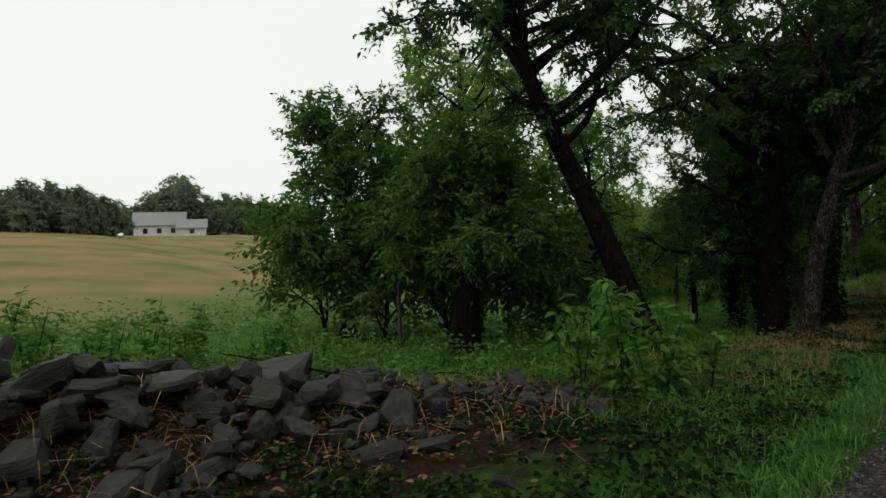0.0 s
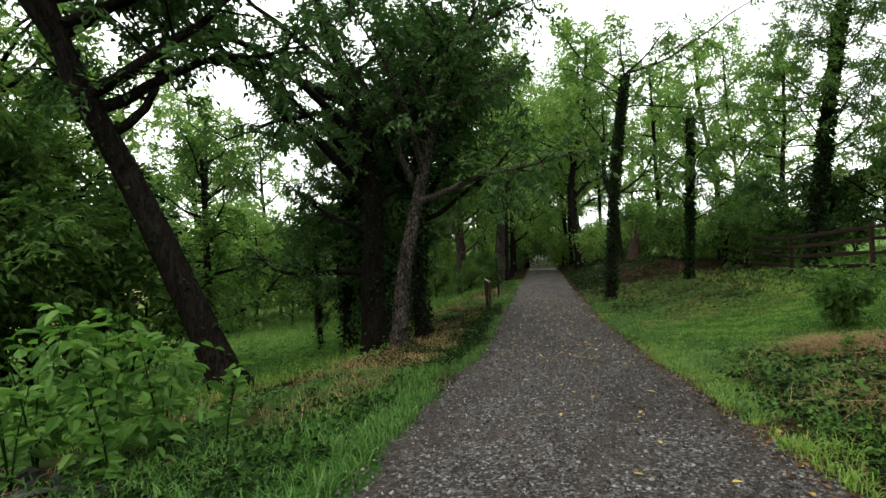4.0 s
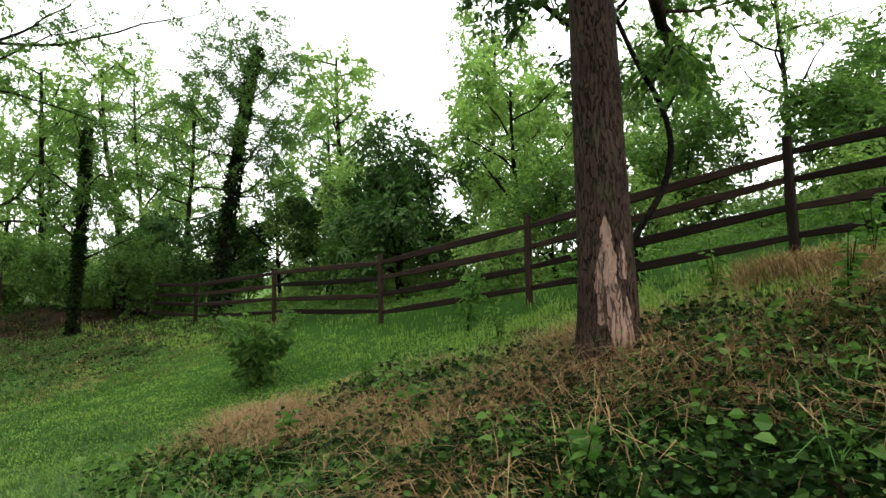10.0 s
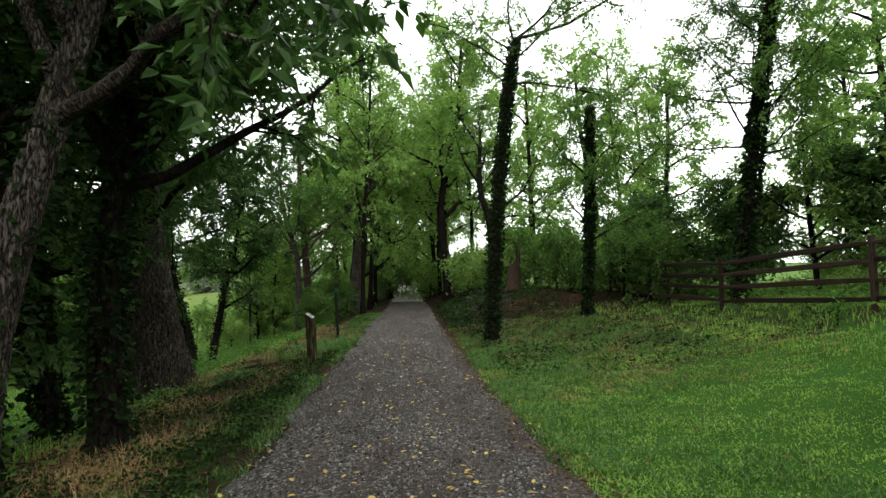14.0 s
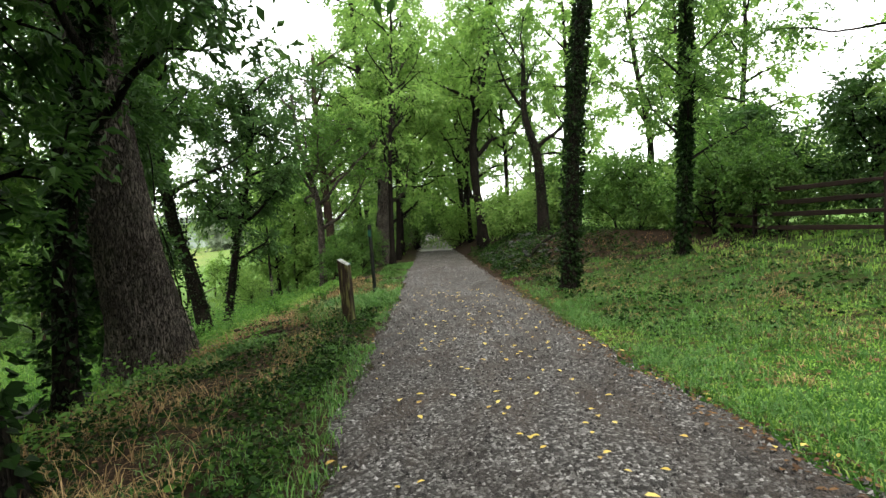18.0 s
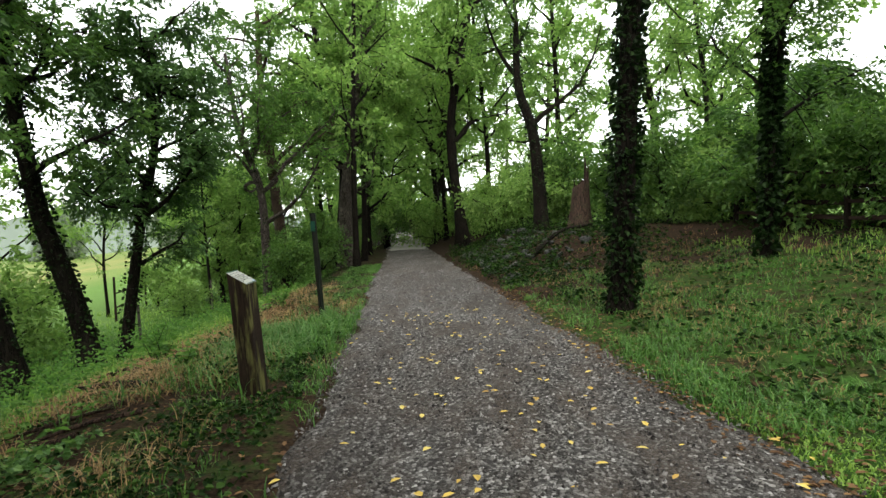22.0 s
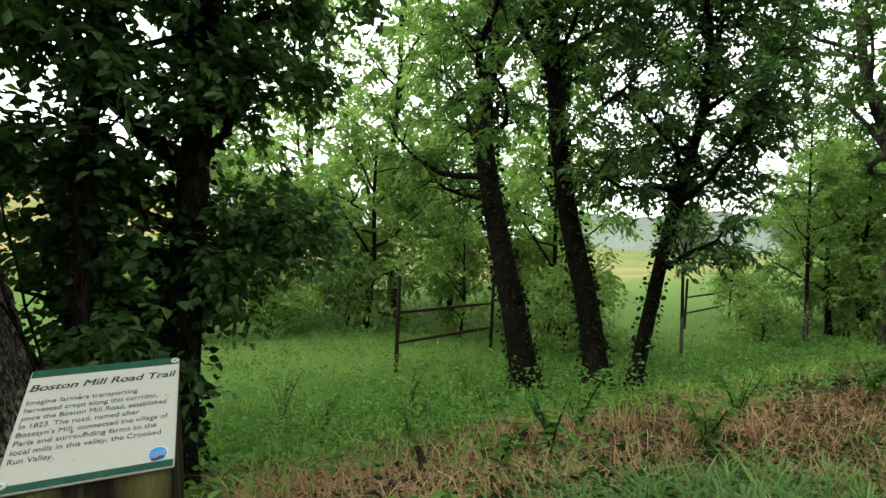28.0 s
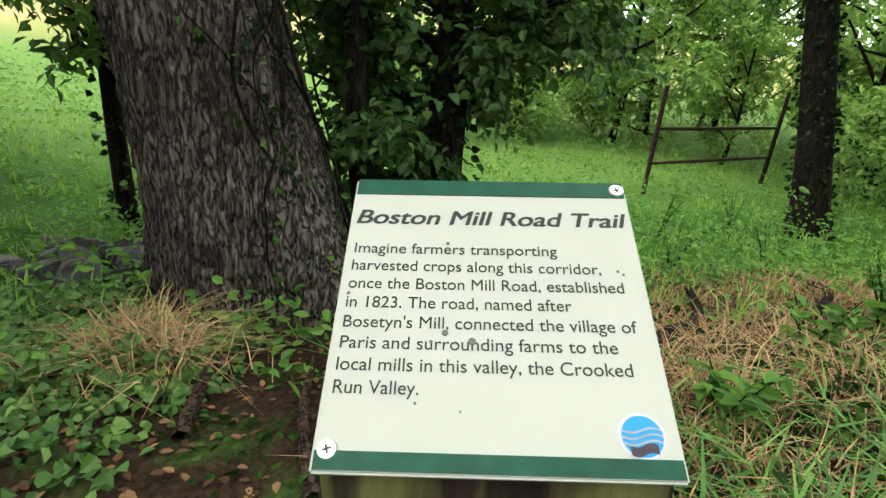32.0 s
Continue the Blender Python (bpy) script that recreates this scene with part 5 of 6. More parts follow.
lettering("Boston Mill Road Trail", 0.0215, -0.1165, 0.0755, 0.229, 0.22, 0.0)
lettering("Boston Mill Road Trail", 0.0215, -0.1160, 0.0756, 0.229, 0.22, 0.0).location.z += 0.0001
lettering("Boston Mill Road Trail", 0.0215, -0.1155, 0.0755, 0.229, 0.22, 0.0).location.z += 0.0002
LINES = [("Imagine farmers transporting", 0.148), ("harvested crops along this corridor,", 0.178), ("once the Boston Mill Road, established", 0.192), ("in 1823. The road, named after", 0.154),
         ("Bosetyn's Mill, connected the village of", 0.195), ("Paris and surrounding farms to the", 0.180), ("local mills in this valley, the Crooked", 0.187), ("Run Valley.", 0.053)]
for k, (words, wide) in enumerate(LINES):
    lettering(words, 0.0142, -0.1135, 0.0448 - 0.0170 * k, wide * 1.12)
disc("logo_ring", 0.0155, 0.0006, (0.095, -0.098, 0.0034), PALE, panel, "pale ring of a round emblem", 40)
disc("logo_sky", 0.0140, 0.0008, (0.095, -0.098, 0.0038), BLUE, panel, "blue round emblem with waves", 40)


def wave(y, half, thick, material, z, label):
    bm = bmesh.new()
    row = []
    for k in range(13):
        u = k / 12 * 2 - 1
        yy = y + 0.0016 * math.sin(u * 3.0)
        row.append((bm.verts.new((0.095 + u * half, -0.098 + yy + thick / 2, z)), bm.verts.new((0.095 + u * half, -0.098 + yy - thick / 2, z))))
    for a, b in zip(row, row[1:]):
        bm.faces.new((a[0], a[1], b[1], b[0]))
    bmesh.ops.solidify(bm, geom=bm.faces[:], thickness=0.0002)
    part("logo_wave", bm, material, panel, label)


wave(0.0035, 0.0130, 0.0016, PALE, 0.0046, "pale wave")
wave(-0.0005, 0.0136, 0.0016, PALE, 0.0046, "pale wave")
wave(-0.0045, 0.0128, 0.0016, PALE, 0.0046, "pale wave")
wave(-0.0090, 0.0090, 0.0060, LILAC, 0.0045, "grey-brown foot of the emblem")
for sx, sy in ((0.112, 0.1165), (-0.110, -0.112)):
    bm = bmesh.new()
    bmesh.ops.create_cone(bm, cap_ends=True, segments=24, radius1=0.0070, radius2=0.0060, depth=0.0022, matrix=Matrix.Translation((sx, sy, 0.0042)))
    scr = part("screw", bm, STEEL, panel, "steel screw with a washer head")
    bm = bmesh.new()
    for a in (0, 90):
        bmesh.ops.create_cube(bm, size=1.0, matrix=Matrix.Translation((sx, sy, 0.0053)) @ pose(0, 0, 0, 0, 0, a + 20) @ Matrix.Diagonal((0.0062, 0.0015, 0.0006, 1)))
    part("slot", bm, INK, scr)
for sx, sy, r in [(-0.036, 0.0555, .0016), (-0.036, -0.0265, .0026), (-0.016, -0.033, .0032), (-0.046, -0.034, .0014), (-0.066, -0.036, .0014), (0.104, 0.028, .0010), (0.100, 0.031, .0012), (-0.055, -0.080, .0010), (-0.024, -0.085, .0008), (-0.115, 0.112, .0020), (-0.112, 0.006, .0014), (0.012, 0.113, .0014)]:
    disc("lichen", r, 0.0006, (sx, sy, 0.0036), LICHEN, panel, sides=7)

# ---- marker post ----
marker = tagged(new("marker_post"), "dark green square marker post at the lane's edge", "post")
mz = float(lie(-4.65, 29.7))
beam("post", (-4.63, 29.68, mz - 0.2), (-4.75, 29.78, mz + 2.1), 0.095, 0.095, GREEN_POST, marker, FR, shrink=0.96)
mk = box("plate", (0.09, 0.006, 0.2), (0, 0, 0), PANEL_GREEN, marker, "small green blaze plate", 0.002)
mk.matrix_basis = Matrix.Translation((-4.735, 29.705, mz + 1.84)) @ pose(0, 0, 0, -3, 0, 12)

# ---- stones ----
def rock_mesh(seed, flat):
    """A broken slab: flat cleaved faces, sharp edges, a few chipped corners."""
    rng = random.Random(seed)
    bm = bmesh.new()
    sides = rng.randint(5, 7)
    turn = [(k + rng.uniform(-0.32, 0.32)) * 2 * math.pi / sides for k in range(sides)]
    for z, shrink in ((-0.5, 0.82), (-0.12, 1.0), (0.28, 0.97), (0.5, 0.78)):
        for a in turn:
            r = 0.5 * shrink * rng.uniform(0.62, 1.12)
            bm.verts.new((math.cos(a) * r, math.sin(a) * r * 0.8, (z + rng.uniform(-0.13, 0.13)) * flat))
    bmesh.ops.convex_hull(bm, input=bm.verts[:])
    loose = [v for v in bm.verts if not v.link_faces]
    bmesh.ops.delete(bm, geom=loose, context="VERTS")
    me = bpy.data.meshes.new("stone")
    bm.to_mesh(me)
    bm.free()
    me.materials.append(SLATE)
    return me


ROCKS = [rock_mesh(k, 0.14 + 0.09 * (k % 5)) for k in range(20)]
SR = random.Random(9)
wall = tagged(new("stone_wall"), "tumbled dry stone wall of dark wet slate", "stone wall", kind="structure")


def stone(parent, x, y, z, s, tilt=25, pick=None):
    ob = new("stone", ROCKS[pick if pick is not None else SR.randrange(len(ROCKS))])
    ob.parent = parent
    ob.matrix_basis = Matrix.Translation((x, y, z)) @ pose(0, 0, 0, SR.gauss(0, tilt), SR.gauss(0, tilt), SR.uniform(0, 360)) @ Matrix.Diagonal((s * SR.uniform(0.8, 1.3), s * SR.uniform(0.7, 1.1), s * SR.uniform(0.8, 1.2), 1))
    return ob


# heap beside the lane: high at one end, sinking into the verge at the other
for k in range(640):
    u = SR.random()
    y = -1.6 + 8.0 * u ** 1.15
    xc = -5.0 + 0.17 * (y - 2)
    across = SR.gauss(0.25, 0.8)
    rise = max(0.0, (0.30 - 0.035 * y) * (1 - (across / 1.7) ** 2))
    z = float(lie(xc + across, y)) + SR.uniform(0.05, 1.0) * rise
    stone(wall, xc + across, y, z, SR.choice((0.12, 0.15, 0.18, 0.22, 0.27, 0.34, 0.45)) * (1.1 if y < 3.6 else 0.75), 24)
for k in range(130):
    x, y = -4.4 + 2.0 * SR.random() ** 0.8, -1.2 + 3.0 * SR.random()
    stone(wall, x, y, float(lie(x, y)) + SR.uniform(0.0, 0.12), SR.choice((0.12, 0.16, 0.2, 0.26, 0.34)), 24)
for x, y, dz, s, p in [(-5.04, 2.44, 0.16, 1.25, 0), (-5.64, 1.92, 0.22, 0.65, 1), (-5.16, 1.23, 0.2, 0.6, 5), (-5.30, 3.77, 0.25, 0.6, 2), (-5.90, 1.46, 0.2, 0.5, 4), (-4.66, 1.06, 0.12, 0.5, 5), (-4.61, 3.19, 0.12, 0.7, 10), (-4.04, 5.26, 0.12, 0.45, 3), (-3.97, 3.99, 0.10, 0.45, 4), (-4.47, 1.46, 0.25, 0.5, 6), (-4.69, 0.89, 0.15, 0.5, 7), (-4.29, 2.73, 0.1, 0.45, 8), (-4.87, 5.83, 0.12, 0.45, 9)]:
    stone(wall, x, y, float(lie(x, y)) + dz, s, 9, p)
bank = tagged(new("stony_bank"), "dark stones half buried in the bank", "stones", kind="structure")
for k in range(120):
    y = 33.5 + 13 * SR.random()
    x = float(road_x(y)) + HALF + 0.5 + 2.8 * SR.random()
    stone(bank, x, y, float(lie(x, y)) + 0.03, SR.uniform(0.2, 0.55), 20)
foot_stones = tagged(new("fallen_stones"), "dark slabs fallen beside the old tree", "stones", kind="structure")
for x, y, s in [(-8, 21.2, .5), (-8.3, 20.6, .6), (-7.6, 20.8, .4), (-8.7, 21.5, .6), (-7.4, 20.2, .45), (-8.4, 19.8, .5), (-7.9, 19.6, .4), (-7, 23.85, .35), (-6.8, 24.5, .3), (-9.2, 20.8, .5), (-7.7, 19.1, .45), (-8, 21.9, .7), (-8.35, 22.2, .75), (-7.55, 22.2, .45), (-8.15, 21.55, .6), (-7.6, 21.8, .5), (-8.7, 21.9, .7), (-7.9, 22.35, .5)]:
    stone(foot_stones, x, y, float(lie(x, y)) + 0.12, s, 16)

# ---- grass, weeds, litter ----
def blades(x, y, height, rng, wide=0.006, lean=0.55):
    n = len(x)
    b = np.stack([x, y, lie(x, y) - 0.02], 1)
    a = rng.uniform(0, 2 * np.pi, n)
    d = np.stack([np.cos(a), np.sin(a), np.zeros(n)], 1)
    s = np.stack([-np.sin(a), np.cos(a), np.zeros(n)], 1) * (wide * rng.uniform(0.6, 1.4, n))[:, None]
    h = (height * rng.uniform(0.5, 1.3, n))[:, None]
    k = (lean * rng.uniform(0.2, 1.5, n))[:, None]
    up = np.array([0, 0, 1.0])
    mid, tip = b + up * h * 0.6 + d * h * k * 0.35, b + up * h * (1 - 0.25 * k) + d * h * k
    v = np.stack([b - s, b + s, mid + s * 0.8, mid - s * 0.8, tip + s * 0.15, tip - s * 0.15], 1).reshape(-1, 3)
    i = np.arange(n)[:, None] * 6
    return v, np.concatenate([i + [0, 1, 2, 3], i + [3, 2, 4, 5]], 0)


def tufts(x, y, per, spread, rng):
    n = len(x)
    return (np.repeat(x, per) + rng.standard_normal(n * per) * spread, np.repeat(y, per) + rng.standard_normal(n * per) * spread)


def stuff(name, geo, material, label, category):
    return tagged(new(name, mesh_np(name, *geo, material, False)), label, category, kind="stuff")


GR = np.random.default_rng(77)


def strip(n, y0, y1, d0, d1, side):
    """Random places between d0 and d1 metres off the lane's edge."""
    y = GR.uniform(y0, y1, n)
    d = d0 + (d1 - d0) * GR.random(n) ** 1.3
    return road_x(y) + side * (HALF + d), y


def patchy(x, y, keep, seed=0.0):
    """Thins places out in drifts."""
    w = np.sin(x * 1.9 + seed + 1.2 * np.sin(y * 0.8)) * np.sin(y * 1.35 - seed) + 0.6 * np.sin(x * 4.3 - y * 2.7 + seed) * np.sin(y * 3.9 + x)
    ok = w + GR.normal(0, 0.35, len(x)) > np.quantile(w, 1 - keep)
    ok &= np.hypot(x + 4.1, y - 25.0) > 0.42
    return x[ok], y[ok]


def off_wall(x, y):
    """Keeps the field's growth behind the stone wall."""
    ok = (y > 7.2) | (x < -6.5 + 0.17 * (y - 2))
    return x[ok], y[ok]


def off_roots(x, y):
    """Keeps clear of the worn soil round the old tree's foot."""
    ok = (x > -4.5) | (x < -7.9) | (y < 22.2) | (y > 25.6)
    return x[ok], y[ok]


def cover(x, y, height, size, per, rng, width=0.75, spread=0.10):
    """Low leafy ground plants."""
    lump = 0.85 + 0.6 * np.sin(x * 2.3 + 1.7 * np.sin(y * 1.1)) * np.sin(y * 1.9 + 0.6 * x)
    hs = height * lump * (0.35 + 1.1 * rng.random(len(x)))
    xs, ys = tufts(x, y, per, spread, rng)
    n = len(xs)
    pos = np.stack([xs, ys, lie(xs, ys) + np.repeat(hs, per) * rng.random(n) ** 0.7], 1)
    a = rng.uniform(0, 2 * np.pi, n)
    way = np.stack([np.cos(a), np.sin(a), rng.uniform(-0.5, 0.4, n)], 1)
    return leaves(pos, way, size, width, rng, True, 0.42, 0.2)


# grass by the lane
x, y = patchy(*strip(3400, -2, 12, 0.0, 2.6, -1), 0.85)
ok = (y > 5.0) | (x > road_x(y) - HALF - 0.9)
x, y = x[ok], y[ok]
stuff("verge_grass", blades(*tufts(x, y, 8, 0.05, GR), 0.15, GR, 0.005, 0.8), GRASS, "long green verge grass by the lane", "grass")
x, y = patchy(*strip(3600, 12, 46, 0.0, 1.5, -1), 0.7, 2.0)
stuff("edge_grass", blades(*tufts(x, y, 8, 0.05, GR), 0.11, GR, 0.005, 0.9), GRASS, "short tufted grass edging the gravel", "grass")
x, y = patchy(*strip(2600, 2, 15, 0.0, 2.0, 1), 0.8, 1.0)
stuff("bank_grass", blades(*tufts(x, y, 9, 0.05, GR), 0.11, GR, 0.005, 0.9), LAWN, "tufted grass at the foot of the bank", "grass")
x, y = strip(11500, 10.5, 24, 0.1, 6.8, 1)
stuff("lawn_grass", blades(*tufts(x, y, 6, 0.07, GR), 0.05, GR, 0.008, 0.8), LAWN, "short mown bright green lawn", "grass")
x, y = patchy(*strip(3000, 9, 27, 0.05, 2.4, 1), 0.6, 4.0)
stuff("lawn_tufts", blades(*tufts(x, y, 9, 0.06, GR), 0.13, GR, 0.005, 1.0), GRASS, "darker tufts in the lawn", "grass")
x, y = off_wall(*strip(4200, -4, 50, 3.6, 16, -1))
ok = (y < 17) | (GR.random(len(x)) < 0.5)
x, y = x[ok], y[ok]
stuff("field_grass", blades(*tufts(x, y, 6, 0.09, GR), 0.30, GR, 0.008), LAWN, "tall rank field grass", "grass")
x, y = strip(2400, 2, 34, 5.5, 18, 1)
stuff("hill_grass", blades(*tufts(x, y, 6, 0.09, GR), 0.15, GR, 0.008), LAWN, "uncut hillside grass", "grass")
x, y = GR.normal(-4.7, 0.42, 400), GR.normal(27.6, 0.85, 400)
stuff("sedge_clump", blades(*tufts(x, y, 12, 0.05, GR), 0.28, GR, 0.008, 1.1), GRASS, "lush arching blades of long grass", "grass")
x, y = GR.normal(-5.0, 0.45, 40), GR.normal(25.6, 0.7, 40)
stuff("arching_grass", blades(*tufts(x, y, 10, 0.06, GR), 0.26, GR, 0.005, 1.2), GRASS, "arching blue-green grass by the sign", "grass")

# dry grass
x, y = patchy(*strip(1100, 3.0, 15, 2.9, 5.0, 1), 0.45, 3.0)
stuff("dry_bank_grass", blades(*tufts(x, y, 16, 0.08, GR), 0.20, GR, 0.004, 1.6), STRAW, "matted dry straw grass on the bank", "grass")
x, y = strip(240, 2.5, 12, 0.6, 4.0, 1)
stuff("dry_stalks", blades(*tufts(x, y, 3, 0.10, GR), 0.42, GR, 0.004, 1.5), STRAW, "long dead stalks arching over the bank", "grass")
x, y = off_roots(*patchy(*strip(1500, 8, 38, 0.9, 4.8, -1), 0.5, 5.0))
stuff("dry_verge_grass", blades(*tufts(x, y, 12, 0.09, GR), 0.20, GR, 0.003, 1.0), STRAW, "dry standing grass among the trees", "grass")
x, y = patchy(*strip(1500, 20, 36, 1.0, 6.5, 1), 0.5, 6.0)
stuff("dry_lawn_grass", blades(*tufts(x, y, 10, 0.12, GR), 0.11, GR, 0.004, 1.2), STRAW, "browned grass under the trees", "grass")
x, y = GR.normal(-6.05, 0.17, 34), GR.normal(23.5, 0.17, 34)
stuff("dry_tuft", blades(*tufts(x, y, 22, 0.05, GR), 0.28, GR, 0.003, 1.6), STRAW, "bleached dry grass tuft at the tree's foot", "grass")

x, y = GR.normal(-4.6, 0.9, 300), GR.uniform(-1.0, 6.4, 300)
stuff("wall_stalks", blades(*tufts(x, y, 4, 0.10, GR), 0.26, GR, 0.004, 1.7), STRAW, "dead stalks and straw caught among the stones", "grass")
x, y = patchy(*strip(1500, -8, 2.5, 0.0, 7, 1), 0.9, 2.0)
stuff("near_grass", blades(*tufts(x, y, 7, 0.08, GR), 0.14, GR, 0.006, 1.0), GRASS, "rough roadside grass where the walk begins", "grass")
x, y = patchy(*strip(1200, -8, 0.5, 0.0, 6, -1), 0.9, 2.0)
ok = (x > -2.0) | (x < -7.5)
x, y = x[ok], y[ok]
stuff("start_grass", blades(*tufts(x, y, 7, 0.08, GR), 0.14, GR, 0.006, 1.0), GRASS, "rough grass beside the lane's beginning", "grass")

x, y = GR.normal(-5.7, 0.6, 130), GR.normal(26.2, 0.6, 130)
x, y = patchy(x, y, 0.85, 1.2)
stuff("sign_straw", blades(*tufts(x, y, 12, 0.08, GR), 0.24, GR, 0.003, 1.6), STRAW, "dry straw tangled with grass beside the sign", "grass")

# ground cover
x, y = patchy(*strip(8200, 1.5, 14.5, 0.35, 4.8, 1), 0.9, 0.5)
ok = GR.random(len(x)) < np.clip((14.2 - y) / 4.5, 0, 1) * np.clip((x - road_x(y) - HALF - 0.2) / 0.9 + 0.08 * (9 - y), 0.05, 1)
x, y = x[ok], y[ok]
half = GR.random(len(x)) < 0.75
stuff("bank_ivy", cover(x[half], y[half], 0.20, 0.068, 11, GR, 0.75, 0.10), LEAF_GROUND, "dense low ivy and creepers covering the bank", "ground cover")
stuff("bank_creeper", cover(x[~half], y[~half], 0.19, 0.05, 8, GR, 0.6, 0.11), GRASS, "fresh green creepers among the ivy", "ground cover")
x, y = patchy(*strip(900, 1.5, 13.5, 0.5, 4.4, 1), 0.7, 2.5)
stuff("bank_herbs", cover(x, y, 0.26, 0.058, 9, GR, 0.6, 0.07), LEAF_WEED, "brighter broad-leaved herbs on the bank", "ground cover")
x, y = patchy(*strip(420, 1.5, 13.5, 0.7, 4.6, 1), 0.5, 6.1)
stuff("bank_broadleaf", cover(x, y, 0.30, 0.09, 8, GR, 0.7, 0.08), LEAF_WEED, "clumps of bright broad leaves standing out of the ivy", "ground cover")
x, y = patchy(*strip(380, 1.5, 13.5, 0.5, 4.8, 1), 0.5, 9.3)
stuff("bank_blades", blades(*tufts(x, y, 14, 0.05, GR), 0.30, GR, 0.005, 1.5), GRASS, "long pale green grass hanging over the bank", "grass")
x, y = patchy(*strip(1300, 1.0, 9, 0.5, 2.7, -1), 0.6)
stuff("verge_creeper", cover(x, y, 0.12, 0.06, 8, GR), LEAF_GROUND, "creepers over the foot of the stone wall", "ground cover")
x, y = patchy(GR.uniform(-5.0, -1.9, 1200), GR.uniform(0.2, 6.6, 1200), 0.65)
stuff("wall_creeper", cover(x, y, 0.10, 0.06, 7, GR), LEAF_GROUND, "sparse creepers growing over the stones", "ground cover")
x, y = patchy(GR.normal(-6.1, 0.65, 900), np.minimum(GR.normal(22.8, 0.6, 900), 23.9), 0.8)
ok = x < road_x(y) - HALF - 0.25
x, y = x[ok], y[ok]
stuff("violet_leaves", cover(x, y, 0.15, 0.058, 9, GR, 0.95, 0.07), LEAF_CARPET, "rounded green leaves carpeting the tree's foot", "ground cover")
x, y = patchy(*strip(2600, 9, 46, 0.5, 3.4, -1), 0.55, 1.5)
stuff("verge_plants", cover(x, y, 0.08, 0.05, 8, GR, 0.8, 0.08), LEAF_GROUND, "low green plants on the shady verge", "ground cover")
x, y = patchy(*strip(3000, 8, 48, 2.6, 9.5, -1), 0.7, 3.3)
stuff("undergrowth", cover(x, y, 0.30, 0.085, 8, GR, 0.5, 0.13), LEAF_WEED, "leafy green undergrowth below the trees", "ground cover")
x, y = off_wall(*patchy(*strip(2200, -2, 15, 5.5, 19, -1), 0.8, 0.9))
stuff("tall_field_weeds", cover(x, y, 0.6, 0.11, 8, GR, 0.45, 0.16), LEAF_VIOLET, "bright tall weeds in the field behind the wall", "ground cover")
x, y = patchy(*strip(3200, 13, 40, 4.5, 17, -1), 0.7, 1.9)
stuff("meadow_weeds", cover(x, y, 0.62, 0.09, 11, GR, 0.5, 0.14), LEAF_WEED, "lush weeds at the edge of the meadow", "ground cover")
x, y = off_wall(*strip(1900, -4, 9, 3.9, 9.5, -1))
stuff("field_weeds", cover(x, y, 0.45, 0.10, 8, GR, 0.45, 0.14), LEAF_WEED, "waist-high leafy field weeds", "ground cover")
x, y = patchy(*strip(2200, 22, 50, 0.7, 8, 1), 0.6, 2.2)
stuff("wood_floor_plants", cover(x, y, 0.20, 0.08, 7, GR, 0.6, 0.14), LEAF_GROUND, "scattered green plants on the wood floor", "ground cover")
x, y = strip(1100, 4, 34, 8.5, 16, 1)
stuff("hill_weeds", cover(x, y, 0.5, 0.12, 8, GR, 0.5, 0.18), LEAF_WEED, "bright weeds behind the rail fence", "ground cover")

x, y = patchy(*strip(3000, 20, 33.5, 0.2, 5.5, 1), 0.6, 7.2)
stuff("shade_tufts", blades(*tufts(x, y, 9, 0.07, GR), 0.13, GR, 0.006, 1.0), GRASS, "uneven grass tufts under the ivy trunk", "grass")
x, y = patchy(*strip(1300, 33, 50, 0.3, 5.0, 1), 0.8, 1.1)
stuff("bank_bramble", cover(x, y, 0.4, 0.10, 8, GR, 0.6, 0.16), LEAF_GROUND, "dark brambles over the stony bank", "ground cover")

x, y = off_roots(*patchy(*strip(3600, 12, 28, 0.3, 3.4, -1), 0.75, 4.4))
stuff("verge_herbs", cover(x, y, 0.15, 0.055, 7, GR, 0.7, 0.08), LEAF_GROUND, "mixed low herbs thick on the verge", "ground cover")
x, y = off_roots(*patchy(*strip(900, 12, 30, 0.9, 3.4, -1), 0.5, 8.4))
stuff("verge_straw", blades(*tufts(x, y, 14, 0.10, GR), 0.24, GR, 0.003, 1.2), STRAW, "bleached seed grass leaning over the verge", "grass")
cx, cy = np.array([6.1, 7.1, 5.3, 7.9, 4.9, 4.5, 6.8, 4.0, 8.4, 7.5]), np.array([8.9, 7.6, 10.4, 6.4, 11.8, 13.4, 10.2, 9.2, 8.6, 5.2])
pick = GR.integers(0, len(cx), 640)
x, y = cx[pick] + GR.normal(0, 0.36, 640), cy[pick] + GR.normal(0, 0.42, 640)
stuff("straw_drifts", blades(*tufts(x, y, 26, 0.09, GR), 0.32, GR, 0.004, 1.7), STRAW, "heaped straw-coloured dead grass on the crest of the bank", "grass")
x, y = strip(1500, 2, 12.5, 4.2, 7.6, 1)
stuff("crest_grass", blades(*tufts(x, y, 9, 0.08, GR), 0.15, GR, 0.006, 1.0), LAWN, "rough green grass above the bank", "grass")
x, y = patchy(GR.uniform(-9.8, -4.4, 1050), GR.uniform(25.3, 32.0, 1050), 0.6, 2.7)
stuff("brown_drift", blades(*tufts(x, y, 10, 0.10, GR), 0.20, GR, 0.003, 1.5), STRAW, "brown withered grass below the trees", "grass")
x, y = GR.uniform(-10, -4.4, 3600), GR.uniform(25.3, 33, 3600)
stuff("slope_litter", cover(x, y, 0.05, 0.06, 2, GR, 0.6, 0.15), LITTER, "brown leaf litter on the slope below the lane", "leaves")

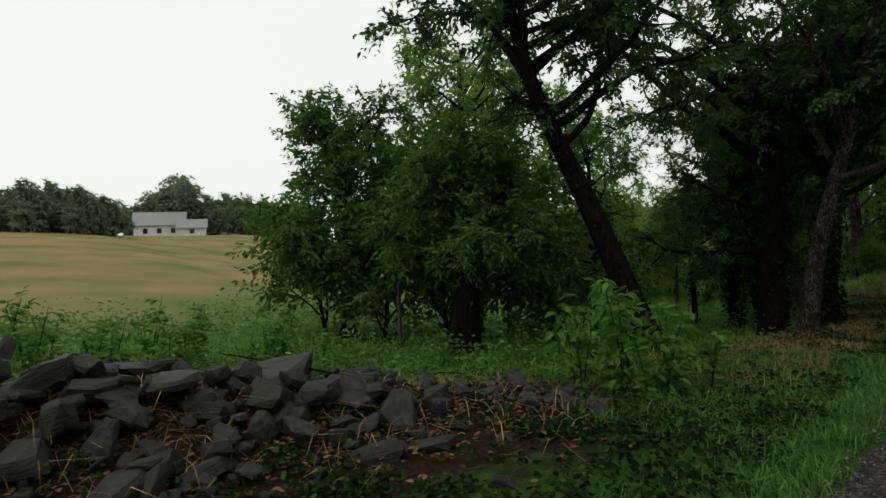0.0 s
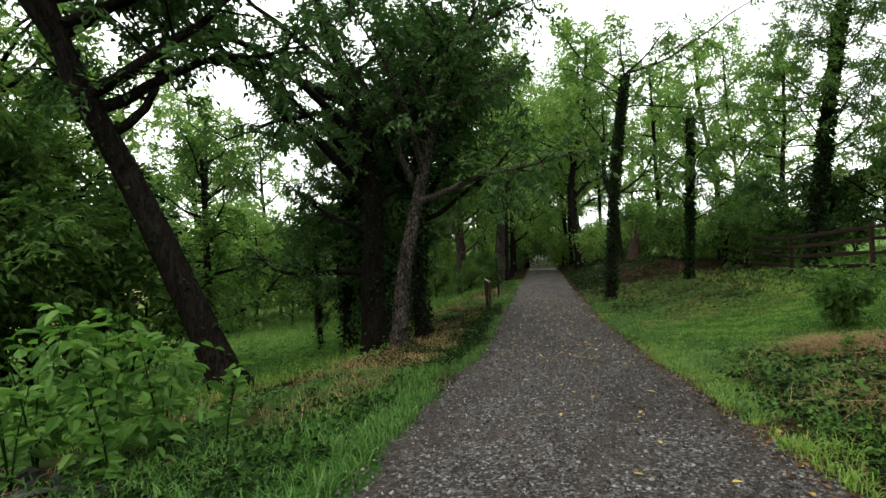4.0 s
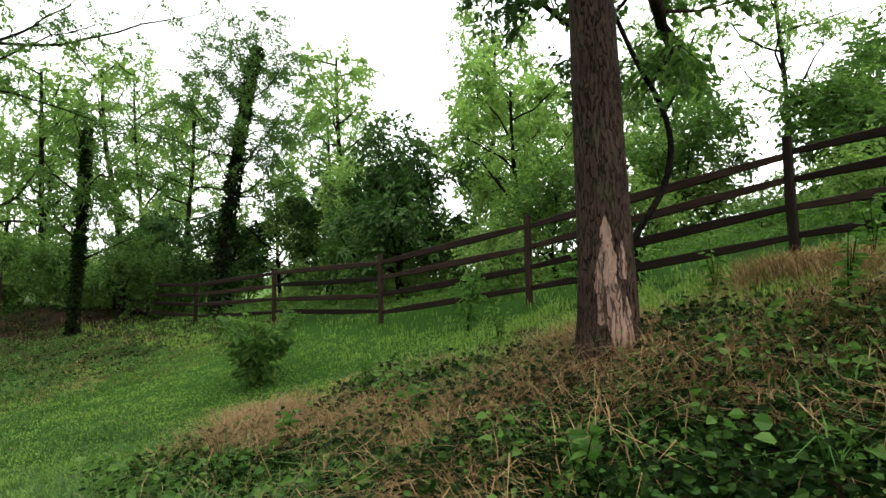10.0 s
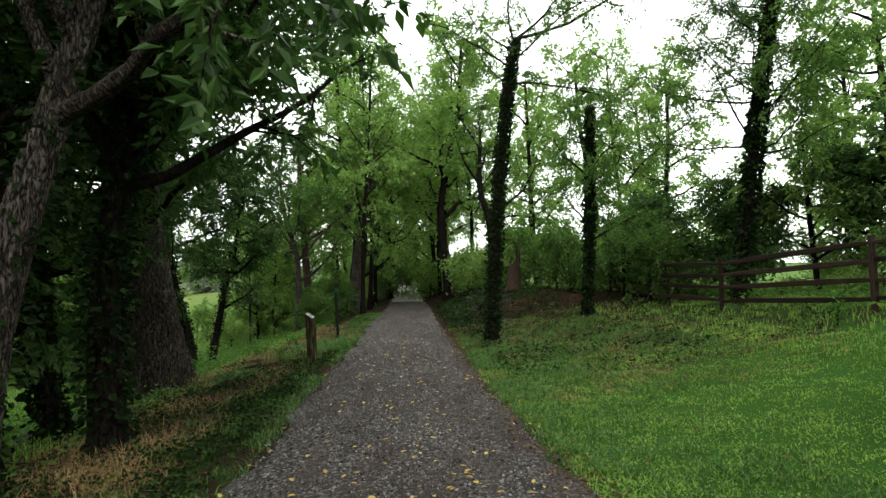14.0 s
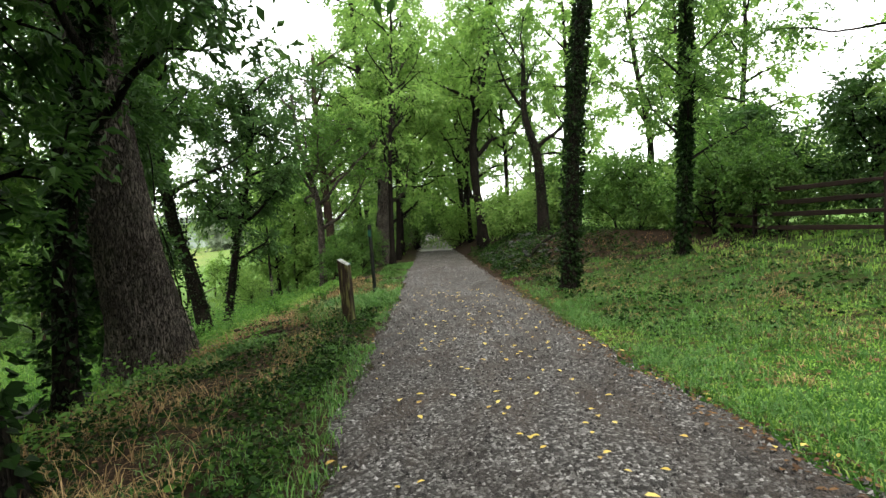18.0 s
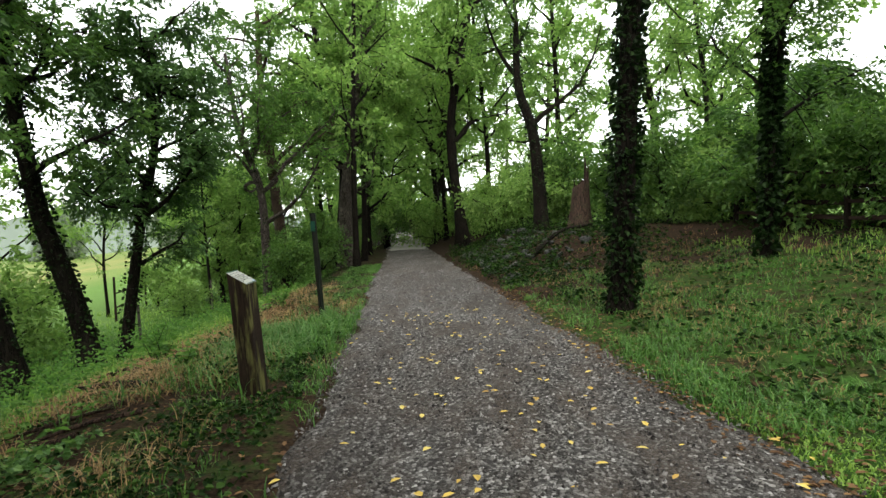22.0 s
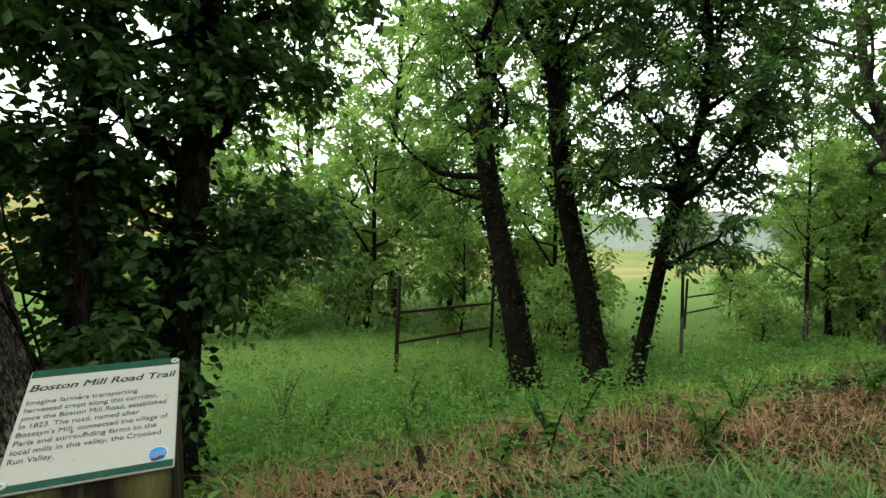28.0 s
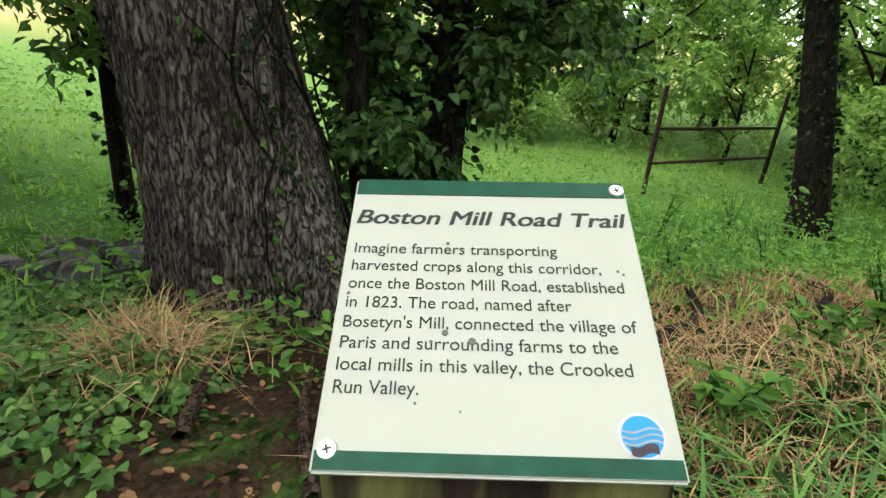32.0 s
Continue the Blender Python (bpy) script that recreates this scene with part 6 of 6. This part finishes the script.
# leaf litter and fallen leaves
def strewn(x, y, size, rng, lift=0.012, width=0.55):
    n = len(x)
    off = np.abs(x - road_x(y))
    crown = np.where(off < HALF, 0.045 * (1 - (off / HALF) ** 2), 0)
    pos = np.stack([x, y, lie(x, y) + lift + crown], 1)
    a = rng.uniform(0, 2 * np.pi, n)
    return leaves(pos, np.stack([np.cos(a), np.sin(a), rng.uniform(-0.05, 0.3, n)], 1), size, width, rng, True, 0.92, 0.05)


n = 430
y = np.where(GR.random(n) < 0.7, GR.uniform(13, 30, n), GR.uniform(1, 34, n))
u = np.clip(GR.normal(0.15, 0.62, n), -1, 1.05)
stuff("fallen_leaves", strewn(road_x(y) + u * HALF, y, 0.075, GR), FALLEN, "yellow leaves scattered on the gravel", "leaves")
n = 4600
y = GR.uniform(2, 34, n)
d = np.where(GR.random(n) < 0.75, GR.normal(0.02, 0.2, n), GR.uniform(0, 3, n))
stuff("edge_litter", strewn(road_x(y) + HALF + d, y, 0.06, GR), LITTER, "brown leaves drifted along the lane's edge", "leaves")
x, y = GR.uniform(-7.2, -3.7, 3400), GR.uniform(18.5, 26.5, 3400)
stuff("root_litter", strewn(x, y, 0.045, GR), LITTER, "brown leaf litter round the sign", "leaves")
x, y = strip(600, 2, 12.5, 0.5, 4.6, 1)
stuff("bank_litter", strewn(x, y, 0.07, GR), LITTER, "dead leaves between the creepers", "leaves")
x, y = strip(1800, 9, 40, 0.0, 3.8, -1)
stuff("verge_litter", strewn(x, y, 0.06, GR), LITTER, "dead leaves on the shady verge", "leaves")
x, y = GR.normal(-4.4, 1.0, 3600), GR.uniform(-1, 6.6, 3600)
stuff("wall_litter", strewn(x, y, 0.07, GR, 0.05), LITTER, "brown dead leaves among the tumbled stones", "leaves")
x, y = strip(5200, 20, 42, 0.2, 6, 1)
stuff("wood_litter", strewn(x, y, 0.08, GR), LITTER, "leaf litter on the wood floor", "leaves")

# gravel
n = 60000
y = np.where(GR.random(n) < 0.85, GR.uniform(0.5, 27, n), GR.uniform(27, 40, n))
u = GR.uniform(-1.04, 1.04, n)
x = road_x(y) + u * HALF
z = np.interp(y, RZ_Y, RZ_Z) + 0.05 * (1 - u ** 2) - 0.025 * np.exp(-((np.abs(u) - 0.5) / 0.16) ** 2)
base = np.array([(1, 0, -0.3), (0, 1, -0.3), (-1, 0, -0.3), (0, -1, -0.3), (0, 0, 0.75)], float)
chip_f = np.array([(0, 1, 4), (1, 2, 4), (2, 3, 4), (3, 0, 4)])
r = 0.007 + 0.015 * GR.random(n) ** 2.2
v = base[None] * r[:, None, None] * GR.uniform(0.6, 1.3, (n, 5, 1)) + GR.standard_normal((n, 5, 3)) * r[:, None, None] * 0.25
v = v + np.stack([x, y, z + 0.004], 1)[:, None]
f = (np.arange(n)[:, None, None] * 5 + chip_f[None]).reshape(-1, 3)
stuff("loose_gravel", (v.reshape(-1, 3), f), GRAVEL_CHIP, "loose grey crushed stones on the lane", "gravel")

# pale stretch far up the lane
PALE_ROAD = plain("pale_lane_surface", (0.30, 0.29, 0.27), 0.8, vary=0.35, scale=1.2, gloss=0.1)
Y, U = np.meshgrid(np.linspace(61, 84, 40), np.linspace(-0.86, 0.86, 9), indexing="ij")
edge = 1 + 0.08 * np.sin(Y * 2.7) * np.sign(U)
X = road_x(Y) + U * edge * HALF
Z = np.interp(Y, RZ_Y, RZ_Z) + 0.05 * (1 - U ** 2) + 0.02
i, j = np.meshgrid(np.arange(39), np.arange(8), indexing="ij")
f = np.stack([i * 9 + j, i * 9 + j + 1, (i + 1) * 9 + j + 1, (i + 1) * 9 + j], -1).reshape(-1, 4)
tagged(new("pale_road_stretch", mesh_np("pale_road_stretch", np.stack([X, Y, Z], -1).reshape(-1, 3), f, PALE_ROAD)), "pale stretch laid over the lane's surface", "road", kind="structure")
